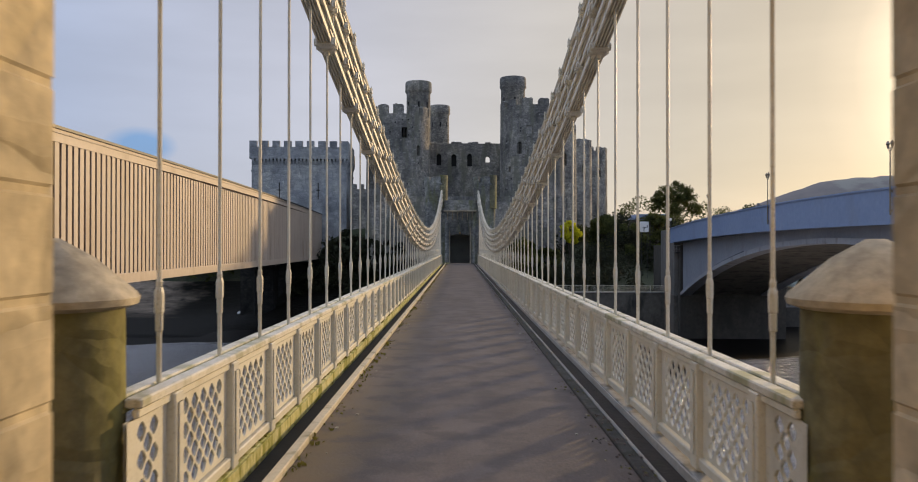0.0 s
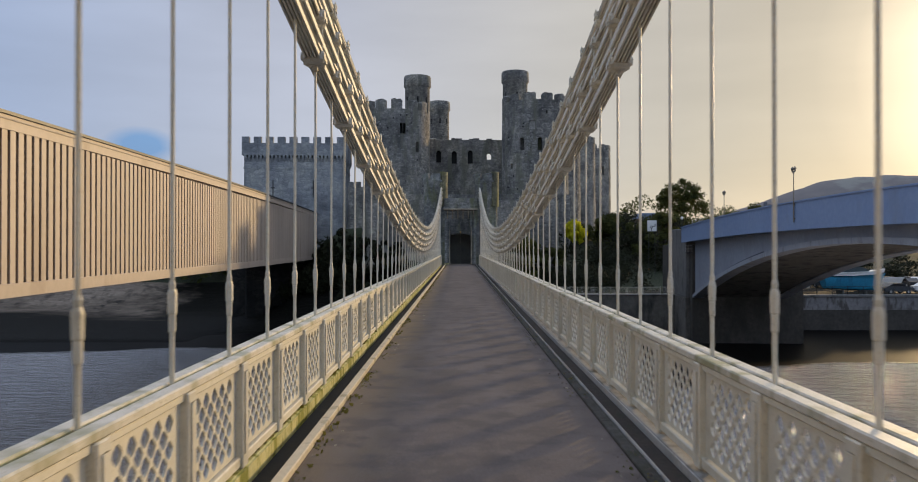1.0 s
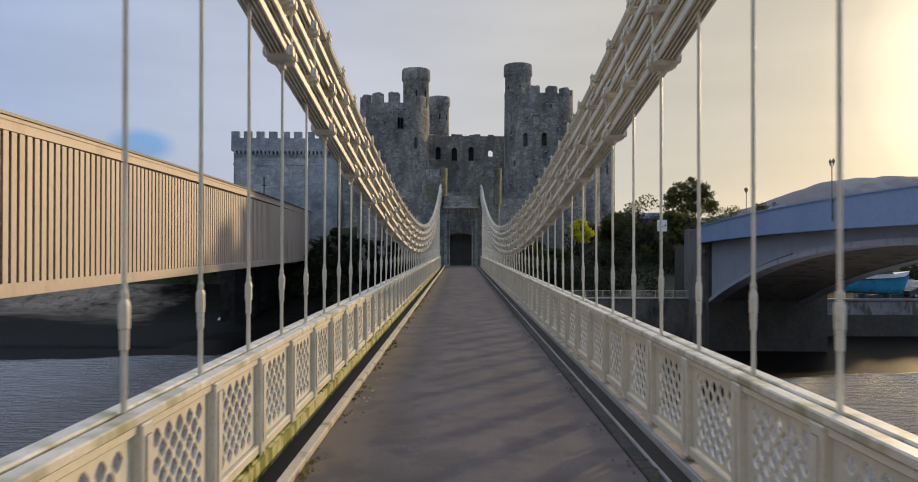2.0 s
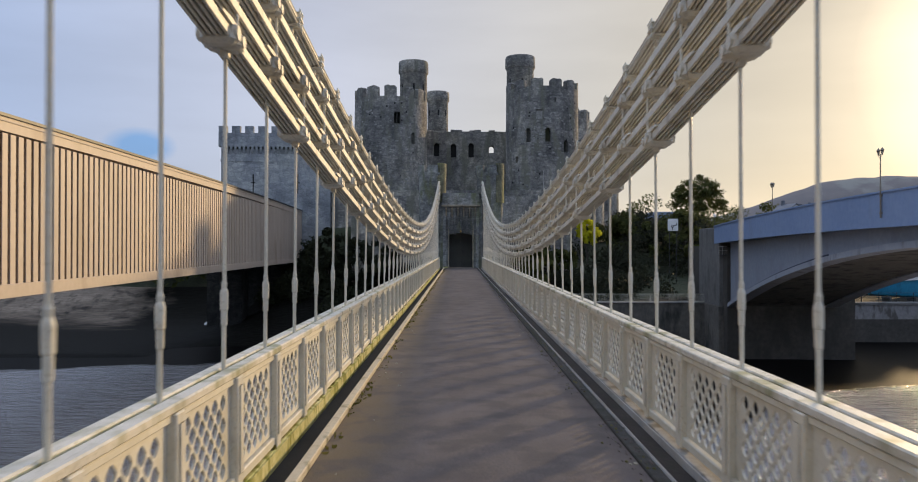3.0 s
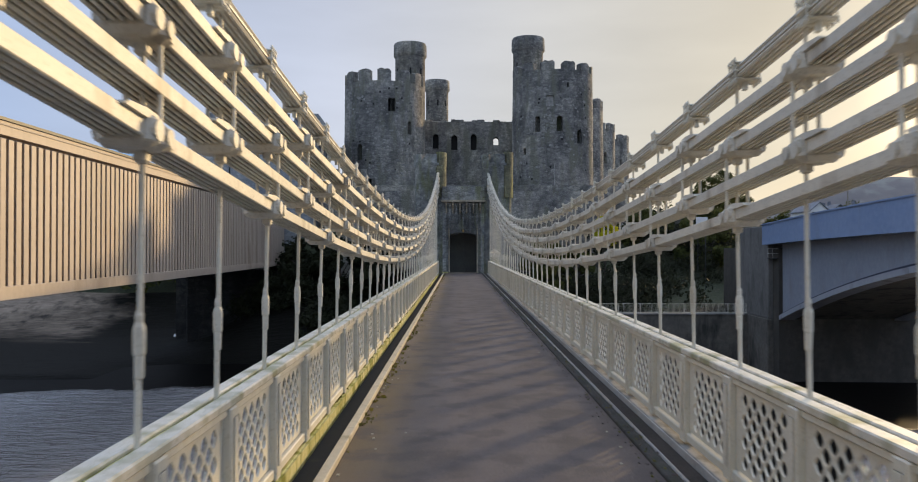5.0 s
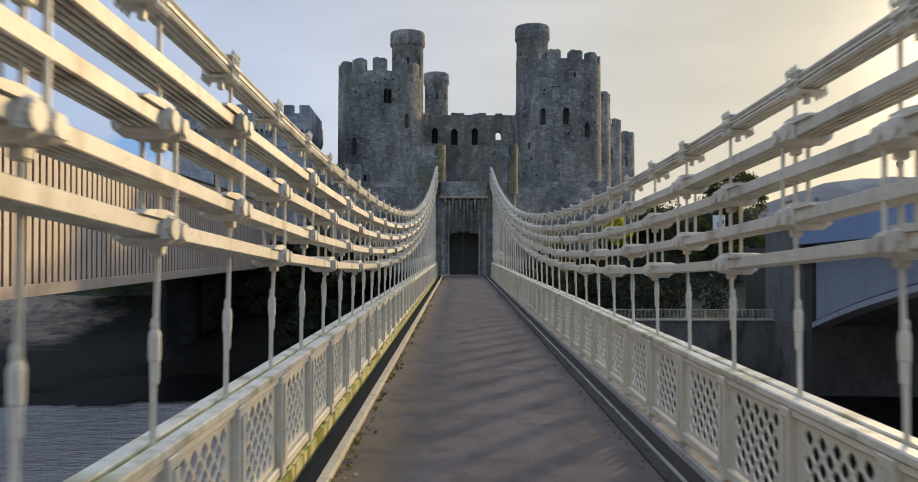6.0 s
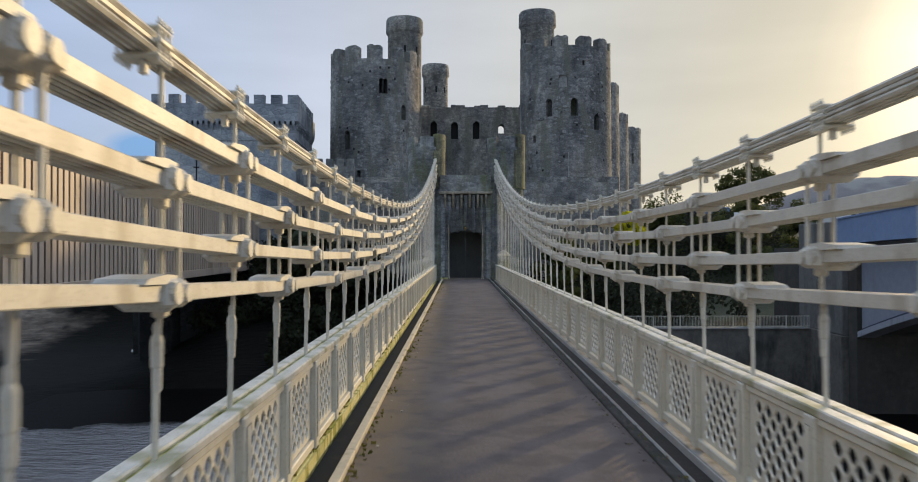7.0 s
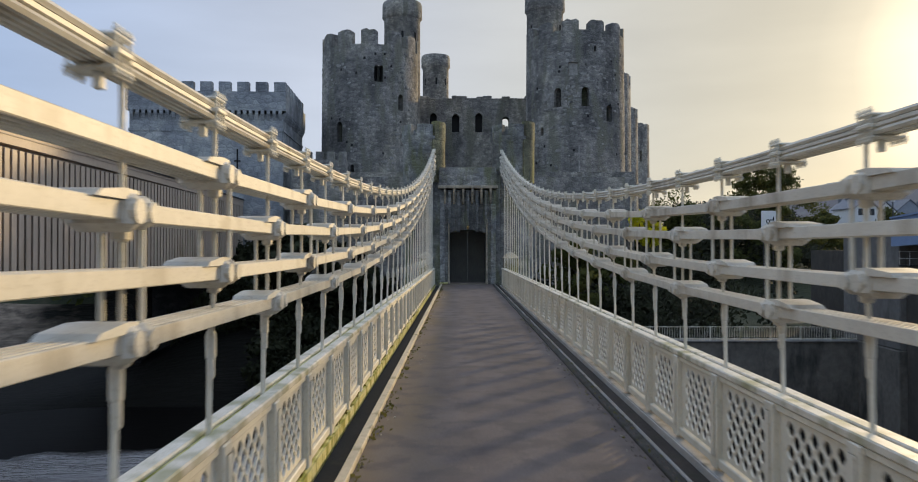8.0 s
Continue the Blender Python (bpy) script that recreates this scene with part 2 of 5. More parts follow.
PAINT = surface("cream paint", (0.60, 0.57, 0.47), (0.74, 0.705, 0.59), 0.5, 0, 7, 0.7, (0.46, 0.41, 0.29), (0.58, 0.78), 0.15, 0.004, 0.05, None, 0.55)
CHAIN = surface("weathered chain paint", (0.53, 0.50, 0.42), (0.675, 0.64, 0.54), 0.5, 0, 8, 0.9, (0.31, 0.26, 0.185), (0.55, 0.74), 0.25, 0.005, 0.08, None, 0.55)
RAIL_TOP = surface("weathered rail paint", (0.56, 0.53, 0.445), (0.76, 0.72, 0.62), 0.55, 0, 9, 0.9, (0.32, 0.31, 0.18), (0.49, 0.64), 0.3, 0.006, 0, None, 0.8)
MOSS = surface("mossy ledge", (0.40, 0.385, 0.10), (0.66, 0.62, 0.34), 0.9, 0, 14, 1.6, (0.22, 0.225, 0.03), (0.48, 0.58), 0.8, 0.02)


def asphalt():
    m = surface("asphalt", (0.07, 0.055, 0.048), (0.182, 0.145, 0.126), 0.85, 0, 26, 0.5, (0.074, 0.06, 0.058), (0.5, 0.72), 0.6, 0.008, 0, None, 0.7)
    n, l = m.node_tree.nodes, m.node_tree.links
    p = n["Principled BSDF"]
    col = p.inputs["Base Color"].links[0].from_socket
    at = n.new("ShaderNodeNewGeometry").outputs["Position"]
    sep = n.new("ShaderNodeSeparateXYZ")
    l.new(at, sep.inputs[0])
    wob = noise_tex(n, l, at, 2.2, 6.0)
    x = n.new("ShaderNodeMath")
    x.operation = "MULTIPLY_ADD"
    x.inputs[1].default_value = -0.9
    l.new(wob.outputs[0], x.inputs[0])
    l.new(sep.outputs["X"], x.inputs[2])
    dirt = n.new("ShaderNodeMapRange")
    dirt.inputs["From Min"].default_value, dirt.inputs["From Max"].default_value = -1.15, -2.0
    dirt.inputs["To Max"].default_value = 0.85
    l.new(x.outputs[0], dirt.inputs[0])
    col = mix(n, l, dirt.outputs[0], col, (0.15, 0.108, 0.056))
    worn = noise_tex(n, l, at, 0.35, 3.0, (2.2, 0.5, 1))
    wr = ramp(n, [(0.42, (0, 0, 0)), (0.62, (0.5, 0.5, 0.5))])
    l.new(worn.outputs[0], wr.inputs[0])
    col = mix(n, l, wr.outputs[0], col, (0.165, 0.136, 0.124))
    blot = noise_tex(n, l, at, 1.7, 7.0)
    br = ramp(n, [(0.5, (0, 0, 0)), (0.6, (0.62, 0.62, 0.62)), (0.72, (0.8, 0.8, 0.8))])
    l.new(blot.outputs[0], br.inputs[0])
    col = mix(n, l, br.outputs[0], col, (0.082, 0.068, 0.062))
    l.new(col, p.inputs["Base Color"])
    return m


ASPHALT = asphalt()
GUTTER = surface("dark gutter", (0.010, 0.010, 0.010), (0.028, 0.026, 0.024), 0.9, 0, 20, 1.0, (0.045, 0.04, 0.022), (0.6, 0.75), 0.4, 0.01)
GUTTER_BROWN = surface("brown silted gutter", (0.02, 0.016, 0.013), (0.065, 0.05, 0.04), 0.9, 0, 14, 1.2, (0.03, 0.03, 0.018), (0.55, 0.7), 0.6, 0.02)
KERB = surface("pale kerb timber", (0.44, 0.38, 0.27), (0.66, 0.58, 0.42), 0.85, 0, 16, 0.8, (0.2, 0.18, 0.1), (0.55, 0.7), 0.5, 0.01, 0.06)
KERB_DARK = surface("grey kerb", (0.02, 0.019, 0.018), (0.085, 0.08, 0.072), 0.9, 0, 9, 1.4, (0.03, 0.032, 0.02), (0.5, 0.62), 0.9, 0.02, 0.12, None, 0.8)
LEDGE = surface("grimy ledge", (0.24, 0.235, 0.22), (0.44, 0.43, 0.40), 0.7, 0, 12, 0.9, (0.13, 0.125, 0.11), (0.5, 0.64), 0.5, 0.01, 0, None, 0.7)
BRIGHT_EDGE = surface("near-white steel edge", (0.62, 0.60, 0.56), (0.92, 0.9, 0.86), 0.4, 0.0, 20, 1, (0.4, 0.38, 0.34), (0.62, 0.75), 0.2, 0.002)
STEEL = surface("worn steel edge", (0.25, 0.245, 0.23), (0.62, 0.6, 0.56), 0.45, 0.0, 20, 1, None, (0.5, 0.6), 0.2, 0.002)
TUBE = surface("stone-coloured girder paint", (0.42, 0.345, 0.272), (0.515, 0.425, 0.342), 0.55, 0, 3, 0.15, (0.33, 0.25, 0.18), (0.56, 0.78), 0.1, 0.004, 0.06)
TUBE_DARK = surface("girder plate paint", (0.38, 0.315, 0.26), (0.46, 0.385, 0.32), 0.6, 0, 3, 0.2, (0.12, 0.09, 0.07), (0.58, 0.75), 0.1, 0.004)
CASTLE = masonry("castle rubble", (0.20, 0.194, 0.182), (0.405, 0.387, 0.356), 0.38, (0.075, 0.074, 0.07), (0.2, 0.198, 0.15), 0.3, 0.55)
CASTLE_STONE = surface("weathered rubble stone", (0.18, 0.175, 0.162), (0.37, 0.355, 0.325), 0.95, 0, 6, 1.5, (0.1, 0.1, 0.095), (0.55, 0.7), 0.5, 0.02, 0.3)
MOSS_STONE = masonry("yellow-lichened limestone", (0.18, 0.175, 0.11), (0.35, 0.335, 0.2), 0.36, (0.07, 0.07, 0.05), (0.27, 0.265, 0.10), 0.25, 0.5)
CASTLE_B = masonry("castle rubble lighter", (0.2, 0.195, 0.185), (0.45, 0.43, 0.39), 0.4, (0.08, 0.08, 0.075), None, 0.45)
PORTAL = masonry("portal ashlar", (0.28, 0.30, 0.32), (0.42, 0.435, 0.445), 0.8, (0.19, 0.205, 0.22), None, 0.3, 0.4, 0.4)
GATE = masonry("bridge tower limestone", (0.21, 0.218, 0.21), (0.40, 0.405, 0.39), 0.36, (0.055, 0.06, 0.056), (0.2, 0.215, 0.11), 0.22, 0.5)
# near-black base colour takes in the shade below the railway tube
SHADED_STONE = masonry("wet stone with shade in its colour", (0.012, 0.012, 0.012), (0.04, 0.038, 0.034), 0.6, (0.01, 0.01, 0.01), None)
# dark grey backs carry the shade inside the shallow castle windows
RECESS_STONE = masonry("dark grey window back", (0.035, 0.035, 0.033), (0.12, 0.115, 0.1), 0.6, (0.025, 0.025, 0.023), (0.05, 0.055, 0.02))
ASHLAR = masonry("tower ashlar", (0.50, 0.41, 0.265), (0.72, 0.61, 0.425), 0.9, (0.36, 0.30, 0.2), None, 0.25, 0.3, 0.35)
PIER = masonry("mossy pier stone", (0.10, 0.09, 0.05), (0.22, 0.20, 0.10), 0.9, (0.06, 0.06, 0.03), (0.24, 0.22, 0.035), 0.2, 0.4)
CAP = masonry("pale cap stone", (0.36, 0.31, 0.23), (0.49, 0.43, 0.33), 1.2, (0.3, 0.27, 0.2), None, 0.1, 0.3)
# near-black sheets and boxes stand in for the shade inside openings
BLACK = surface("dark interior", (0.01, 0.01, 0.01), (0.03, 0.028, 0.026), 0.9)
MUD = surface("river mud", (0.11, 0.087, 0.066), (0.34, 0.272, 0.207), 0.75, 0, 1.6, 0.2, (0.05, 0.044, 0.036), (0.52, 0.72), 0.9, 0.2, 0, (0.5, 1.6, 1))
CONCRETE = surface("painted concrete", (0.225, 0.25, 0.30), (0.31, 0.335, 0.385), 0.75, 0, 3, 0.25, (0.24, 0.25, 0.28), (0.55, 0.75), 0.2, 0.01)
CONCRETE_OLD = surface("weathered concrete", (0.11, 0.107, 0.10), (0.22, 0.21, 0.195), 0.9, 0, 3, 0.3, (0.09, 0.09, 0.08), (0.5, 0.68), 0.4, 0.02)
QUAY = surface("dark brown stone", (0.042, 0.037, 0.031), (0.105, 0.093, 0.078), 0.9, 0, 2.5, 0.25, (0.055, 0.05, 0.042), (0.48, 0.66), 0.5, 0.03)
SOFFIT = surface("dark brown concrete", (0.085, 0.078, 0.066), (0.19, 0.172, 0.147), 0.9, 0, 3, 0.3, (0.045, 0.044, 0.038), (0.5, 0.68), 0.4, 0.02)
RIB = surface("pale painted concrete", (0.29, 0.305, 0.345), (0.38, 0.395, 0.43), 0.75, 0, 3, 0.4, (0.2, 0.2, 0.2), (0.55, 0.72), 0.2, 0.01)
GROOVE_SHADE = surface("dark blue groove strip", (0.03, 0.036, 0.06), (0.07, 0.08, 0.12), 0.8, 0, 3, 0.4)
QUAY_STONE = surface("pale quay masonry", (0.15, 0.145, 0.145), (0.30, 0.285, 0.28), 0.9, 0, 3, 0.5, (0.10, 0.09, 0.08), (0.5, 0.62), 0.5, 0.03)
# gold-brown base colour carries the low sunlight on the lamps
LAMP_PAINT = surface("sun-tinted brown lamp paint", (0.16, 0.135, 0.10), (0.30, 0.26, 0.2), 0.5, 0.2, 12, 1)
FASCIA = surface("blue-grey parapet", (0.175, 0.25, 0.41), (0.245, 0.325, 0.485), 0.6, 0, 3, 0.2, (0.2, 0.25, 0.34), (0.58, 0.8), 0.1, 0.005)
GRASS = surface("bank grass", (0.012, 0.017, 0.007), (0.045, 0.055, 0.02), 0.95, 0, 2.5, 0.12, (0.05, 0.045, 0.025), (0.55, 0.7), 0.8, 0.15)
HILL = surface("far hillside", (0.165, 0.148, 0.144), (0.25, 0.22, 0.2), 1.0, 0, 0.02, 0.004, (0.26, 0.25, 0.22), (0.5, 0.6), 0.4, 4.0)
ROOF = surface("slate roof", (0.10, 0.11, 0.13), (0.2, 0.21, 0.24), 0.6, 0, 5, 0.6, None, (0.5, 0.6), 0.4, 0.02, 0.15)
CAR = surface("car paint", (0.05, 0.055, 0.06), (0.08, 0.085, 0.09), 0.25, 0.3, 4, 0.5, None, (0.5, 0.6), 0, 0.01, 0.6)
HULL = surface("blue hull paint", (0.02, 0.22, 0.38), (0.03, 0.32, 0.5), 0.4, 0, 4, 0.5, (0.02, 0.16, 0.28), (0.55, 0.7), 0.1, 0.005)
COVER = surface("dark boat cover", (0.03, 0.045, 0.05), (0.06, 0.08, 0.085), 0.8, 0, 5, 0.8)
GLASS = surface("dark window glass", (0.01, 0.012, 0.014), (0.02, 0.022, 0.025), 0.08, 0, 3, 1, None, (0.5, 0.6), 0)
AMBER = surface("amber lantern glass", (0.28, 0.18, 0.05), (0.4, 0.25, 0.08), 0.3)
MOSS_TUFT = surface("moss cushions", (0.10, 0.085, 0.03), (0.24, 0.22, 0.05), 0.95, 0, 30, 2.0, (0.09, 0.06, 0.035), (0.5, 0.6), 0.6, 0.01)
LITTER = surface("pale litter", (0.22, 0.2, 0.14), (0.5, 0.46, 0.36), 0.8)


def darken_mud(m, lo, hi, near, near_black):
    """Near-black that thickens over the mud from x = lo to x = hi and below y = near, in ragged patches."""
    n, l = m.node_tree.nodes, m.node_tree.links
    p = n["Principled BSDF"]
    col = p.inputs["Base Color"].links[0].from_socket
    at = n.new("ShaderNodeNewGeometry").outputs["Position"]
    sep = n.new("ShaderNodeSeparateXYZ")
    l.new(at, sep.inputs[0])
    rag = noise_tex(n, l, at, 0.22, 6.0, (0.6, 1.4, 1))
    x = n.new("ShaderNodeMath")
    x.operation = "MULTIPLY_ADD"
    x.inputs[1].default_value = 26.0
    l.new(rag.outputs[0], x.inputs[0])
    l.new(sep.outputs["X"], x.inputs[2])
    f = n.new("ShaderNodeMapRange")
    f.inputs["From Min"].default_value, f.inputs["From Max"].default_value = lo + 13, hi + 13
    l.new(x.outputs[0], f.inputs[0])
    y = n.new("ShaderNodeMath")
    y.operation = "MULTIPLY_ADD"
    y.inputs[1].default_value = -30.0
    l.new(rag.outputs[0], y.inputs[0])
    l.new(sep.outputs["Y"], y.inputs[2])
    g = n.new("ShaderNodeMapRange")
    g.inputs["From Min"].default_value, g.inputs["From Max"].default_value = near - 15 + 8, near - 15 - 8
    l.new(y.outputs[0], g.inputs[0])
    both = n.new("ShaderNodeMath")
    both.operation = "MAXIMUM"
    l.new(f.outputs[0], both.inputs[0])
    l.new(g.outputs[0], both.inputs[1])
    l.new(mix(n, l, both.outputs[0], col, near_black), p.inputs["Base Color"])


MUD.node_tree.nodes["Principled BSDF"].inputs["Specular IOR Level"].default_value = 0.08
darken_mud(MUD, -53, -44, 124, (0.009, 0.0085, 0.0065))


def leaves(name, dark, light, glow):
    """Thin leaves that let some light through."""
    m, n, l, p = nodes_of(name)
    at = n.new("ShaderNodeNewGeometry").outputs["Position"]
    a = noise_tex(n, l, at, 1.1, 4.0)
    r = ramp(n, [(0.3, dark), (0.7, light)])
    l.new(a.outputs[0], r.inputs[0])
    l.new(r.outputs[0], p.inputs["Base Color"])
    p.inputs["Roughness"].default_value, p.inputs["Specular IOR Level"].default_value = 0.8, 0.2
    t = n.new("ShaderNodeBsdfTranslucent")
    l.new(r.outputs[0], t.inputs[0])
    m2 = n.new("ShaderNodeMixShader")
    m2.inputs[0].default_value = glow
    l.new(p.outputs[0], m2.inputs[1])
    l.new(t.outputs[0], m2.inputs[2])
    l.new(m2.outputs[0], n["Material Output"].inputs[0])
    return m


LEAF = leaves("dark foliage", (0.03, 0.039, 0.012), (0.13, 0.142, 0.04), 0.5)
# foliage copy with the shade of the banks put into its colour
LEAF_SHADED = leaves("foliage with shade in its colour", (0.007, 0.009, 0.004), (0.026, 0.03, 0.010), 0.12)
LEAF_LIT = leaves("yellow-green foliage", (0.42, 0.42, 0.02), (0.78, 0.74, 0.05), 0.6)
WEED = leaves("kerb weeds", (0.06, 0.07, 0.015), (0.22, 0.2, 0.06), 0.3)
BARK = surface("bark", (0.04, 0.033, 0.026), (0.1, 0.085, 0.065), 0.95, 0, 14, 1.0, None, (0.5, 0.6), 0.8, 0.03, 0, (1, 1, 0.2))
TIMBER = surface("dark timber", (0.085, 0.09, 0.085), (0.17, 0.172, 0.155), 0.8, 0, 9, 0.8, None, (0.5, 0.6), 0.4, 0.01, 0, (6, 6, 0.4))
WHITE = surface("white paint", (0.72, 0.72, 0.70), (0.82, 0.82, 0.80), 0.5, 0, 8, 0.8)
DARK_METAL = surface("dark painted metal", (0.02, 0.022, 0.024), (0.05, 0.052, 0.055), 0.45, 0.3, 12, 1)


def water_material():
    """Tidal water: ruffled by the wind over the near reach, still and near-black beyond it."""
    m, n, l, p = nodes_of("tidal water")
    at = n.new("ShaderNodeNewGeometry").outputs["Position"]
    p.inputs["Base Color"].default_value = (0.07, 0.073, 0.075, 1)
    p.inputs["Roughness"].default_value = 0.1
    p.inputs["IOR"].default_value = 1.9
    sep = n.new("ShaderNodeSeparateXYZ")
    l.new(at, sep.inputs[0])
    edge = noise_tex(n, l, at, 0.25, 4.0)
    wob = n.new("ShaderNodeMath")
    wob.operation = "MULTIPLY_ADD"
    wob.inputs[1].default_value = 5.0
    l.new(edge.outputs[0], wob.inputs[0])
    l.new(sep.outputs["Y"], wob.inputs[2])
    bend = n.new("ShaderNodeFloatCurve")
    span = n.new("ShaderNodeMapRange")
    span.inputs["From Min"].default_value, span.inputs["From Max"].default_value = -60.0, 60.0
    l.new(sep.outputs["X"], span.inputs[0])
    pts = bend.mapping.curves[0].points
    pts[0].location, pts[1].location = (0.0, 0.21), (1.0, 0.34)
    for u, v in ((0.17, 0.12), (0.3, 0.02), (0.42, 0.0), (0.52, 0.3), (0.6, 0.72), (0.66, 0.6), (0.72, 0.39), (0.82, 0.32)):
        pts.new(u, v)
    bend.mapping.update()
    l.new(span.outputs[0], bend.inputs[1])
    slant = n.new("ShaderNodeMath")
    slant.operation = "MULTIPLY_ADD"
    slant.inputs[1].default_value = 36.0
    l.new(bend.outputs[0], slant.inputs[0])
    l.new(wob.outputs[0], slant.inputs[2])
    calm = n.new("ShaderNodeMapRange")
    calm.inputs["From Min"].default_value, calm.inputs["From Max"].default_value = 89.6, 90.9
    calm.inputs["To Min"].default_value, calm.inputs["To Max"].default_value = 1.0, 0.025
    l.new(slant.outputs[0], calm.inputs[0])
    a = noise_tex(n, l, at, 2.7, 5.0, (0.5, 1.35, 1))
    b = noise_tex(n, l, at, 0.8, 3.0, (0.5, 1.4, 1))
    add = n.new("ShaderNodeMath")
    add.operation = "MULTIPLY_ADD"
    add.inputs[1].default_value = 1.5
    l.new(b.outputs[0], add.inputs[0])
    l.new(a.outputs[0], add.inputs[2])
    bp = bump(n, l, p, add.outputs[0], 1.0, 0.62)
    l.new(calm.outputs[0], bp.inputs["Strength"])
    # pale base colour stands in for reflected sky, near-black for the reflected dark bank
    reflected_tone = ramp(n, [(0.1, (0.006, 0.0055, 0.005)), (0.9, (0.34, 0.33, 0.333))])
    l.new(calm.outputs[0], reflected_tone.inputs[0])
    l.new(reflected_tone.outputs[0], p.inputs["Base Color"])
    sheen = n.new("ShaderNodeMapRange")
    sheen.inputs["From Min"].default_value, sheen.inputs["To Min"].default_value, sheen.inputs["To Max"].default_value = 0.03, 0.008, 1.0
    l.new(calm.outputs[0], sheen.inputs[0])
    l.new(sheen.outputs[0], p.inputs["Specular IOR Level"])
    matt = n.new("ShaderNodeMapRange")
    matt.inputs["From Min"].default_value, matt.inputs["From Max"].default_value = 0.025, 0.4
    matt.inputs["To Min"].default_value, matt.inputs["To Max"].default_value = 0.45, 0.1
    l.new(calm.outputs[0], matt.inputs[0])
    l.new(matt.outputs[0], p.inputs["Roughness"])
    return m


WATER = water_material()


# ---- ground and water ----
WATER_Z = -8.5


def step(a, b, v):
    t = min(1.0, max(0.0, (v - a) / (b - a)))
    return t * t * (3 - 2 * t)


def ground_h(x, y):
    """The river bed and its banks."""
    bed = -11.0
    mud = -11.0 + 2.75 * step(-9, -15, x) * step(87, 92, y) + 0.7 * step(-46, -62, x + 0.25 * (y - 92)) * step(93, 118, y)
    crag = -11 + 4 * step(98, 102, y) + 4 * step(102, 111, y) + 8 * step(112.5, 122, y)
    prom = -11 + 7.4 * step(97.2, 99.0, y) + 6.85 * step(110, 142, y) + 3 * step(150, 230, y)
    quay = -11 + 6.9 * step(104.5, 106.5, y) + 5 * step(150, 200, y) + 8 * step(210, 330, y)
    left = -11 + 3 * step(100, 125, y) + 10 * step(125, 150, y) + 6 * step(180, 400, y) + 7 * step(-46, -80, x) * step(130, 165, y)
    if x < 0:
        k = step(-16, -34, x)
        h = crag * (1 - k) + max(left, mud) * k
    else:
        k, j = step(12, 17, x), step(36, 42, x)
        h = crag * (1 - k) + (prom * (1 - j) + quay * j) * k
    east = -11 + 9.5 * step(-2, -9, y)
    h = max(h, bed, east)
    return h + 0.25 * noise.noise((x * 0.11, y * 0.11, 3.1)) * step(-9, -5, h)


def ground_sheet():
    def line(near_lo, near_hi, gap, far):
        out, v = [], near_lo
        while v <= near_hi:
            out.append(v)
            v += gap
        g, a, b = gap, near_lo, near_hi
        while a > -far:
            g *= 1.35
            a -= g
            b += g
            out.insert(0, a)
            out.append(b)
        return out

    xs, ys = line(-90, 110, 2.5, 3500), line(-30, 240, 2.0, 3500)
    b = Build()
    b.v = [(x, y, ground_h(x, y)) for y in ys for x in xs]
    n = len(xs)
    b.f = [(j * n + i, j * n + i + 1, j * n + n + i + 1, j * n + n + i) for j in range(len(ys) - 1) for i in range(n - 1)]
    me = b.mesh("ground", True)
    me.materials.append(GRASS)
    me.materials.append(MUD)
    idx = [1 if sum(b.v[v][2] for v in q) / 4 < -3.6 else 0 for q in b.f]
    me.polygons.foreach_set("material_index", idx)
    tagged(part("ground", me, None), "dark grassy river bank falling to grey tidal mud", "ground", "", "structure")


ground_sheet()
wb = Build()
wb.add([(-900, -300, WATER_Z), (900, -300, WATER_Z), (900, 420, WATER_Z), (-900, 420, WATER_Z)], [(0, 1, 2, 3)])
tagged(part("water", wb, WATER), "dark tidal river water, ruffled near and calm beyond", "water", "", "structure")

# ---- suspension bridge deck ----
PITCH, FIRST, LAST = 1.524, 0, 60
SPAN_MID, Y_NEAR, Y_FAR = 52.0, 2.95, 100.95


def hanger_y(k):
    return 6.0 + PITCH * k


deck = thing("bridge_deck", 0, 0, 0, "level suspension bridge deck with worn grey asphalt footway and kerbs", "bridge deck", "", "structure")
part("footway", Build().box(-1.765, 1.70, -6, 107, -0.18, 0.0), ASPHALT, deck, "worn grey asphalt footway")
part("slab", Build().box(-2.46, 2.46, -6, 107, -0.5, -0.19), CONCRETE_OLD, deck)
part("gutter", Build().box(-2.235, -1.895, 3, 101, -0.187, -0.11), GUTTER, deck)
part("gutter", Build().box(1.89, 2.14, 3, 101, -0.187, -0.015), GUTTER_BROWN, deck)
part("edging", Build().box(1.872, 1.886, 3, 101, -0.1, 0.056, 0.005), BRIGHT_EDGE, deck, "near-white steel edging")
for s in (-2.56, 2.47):
    part("edge_girder", Build().box(s, s + 0.09, 3, 101, -0.9, -0.3), DARK_METAL, deck)


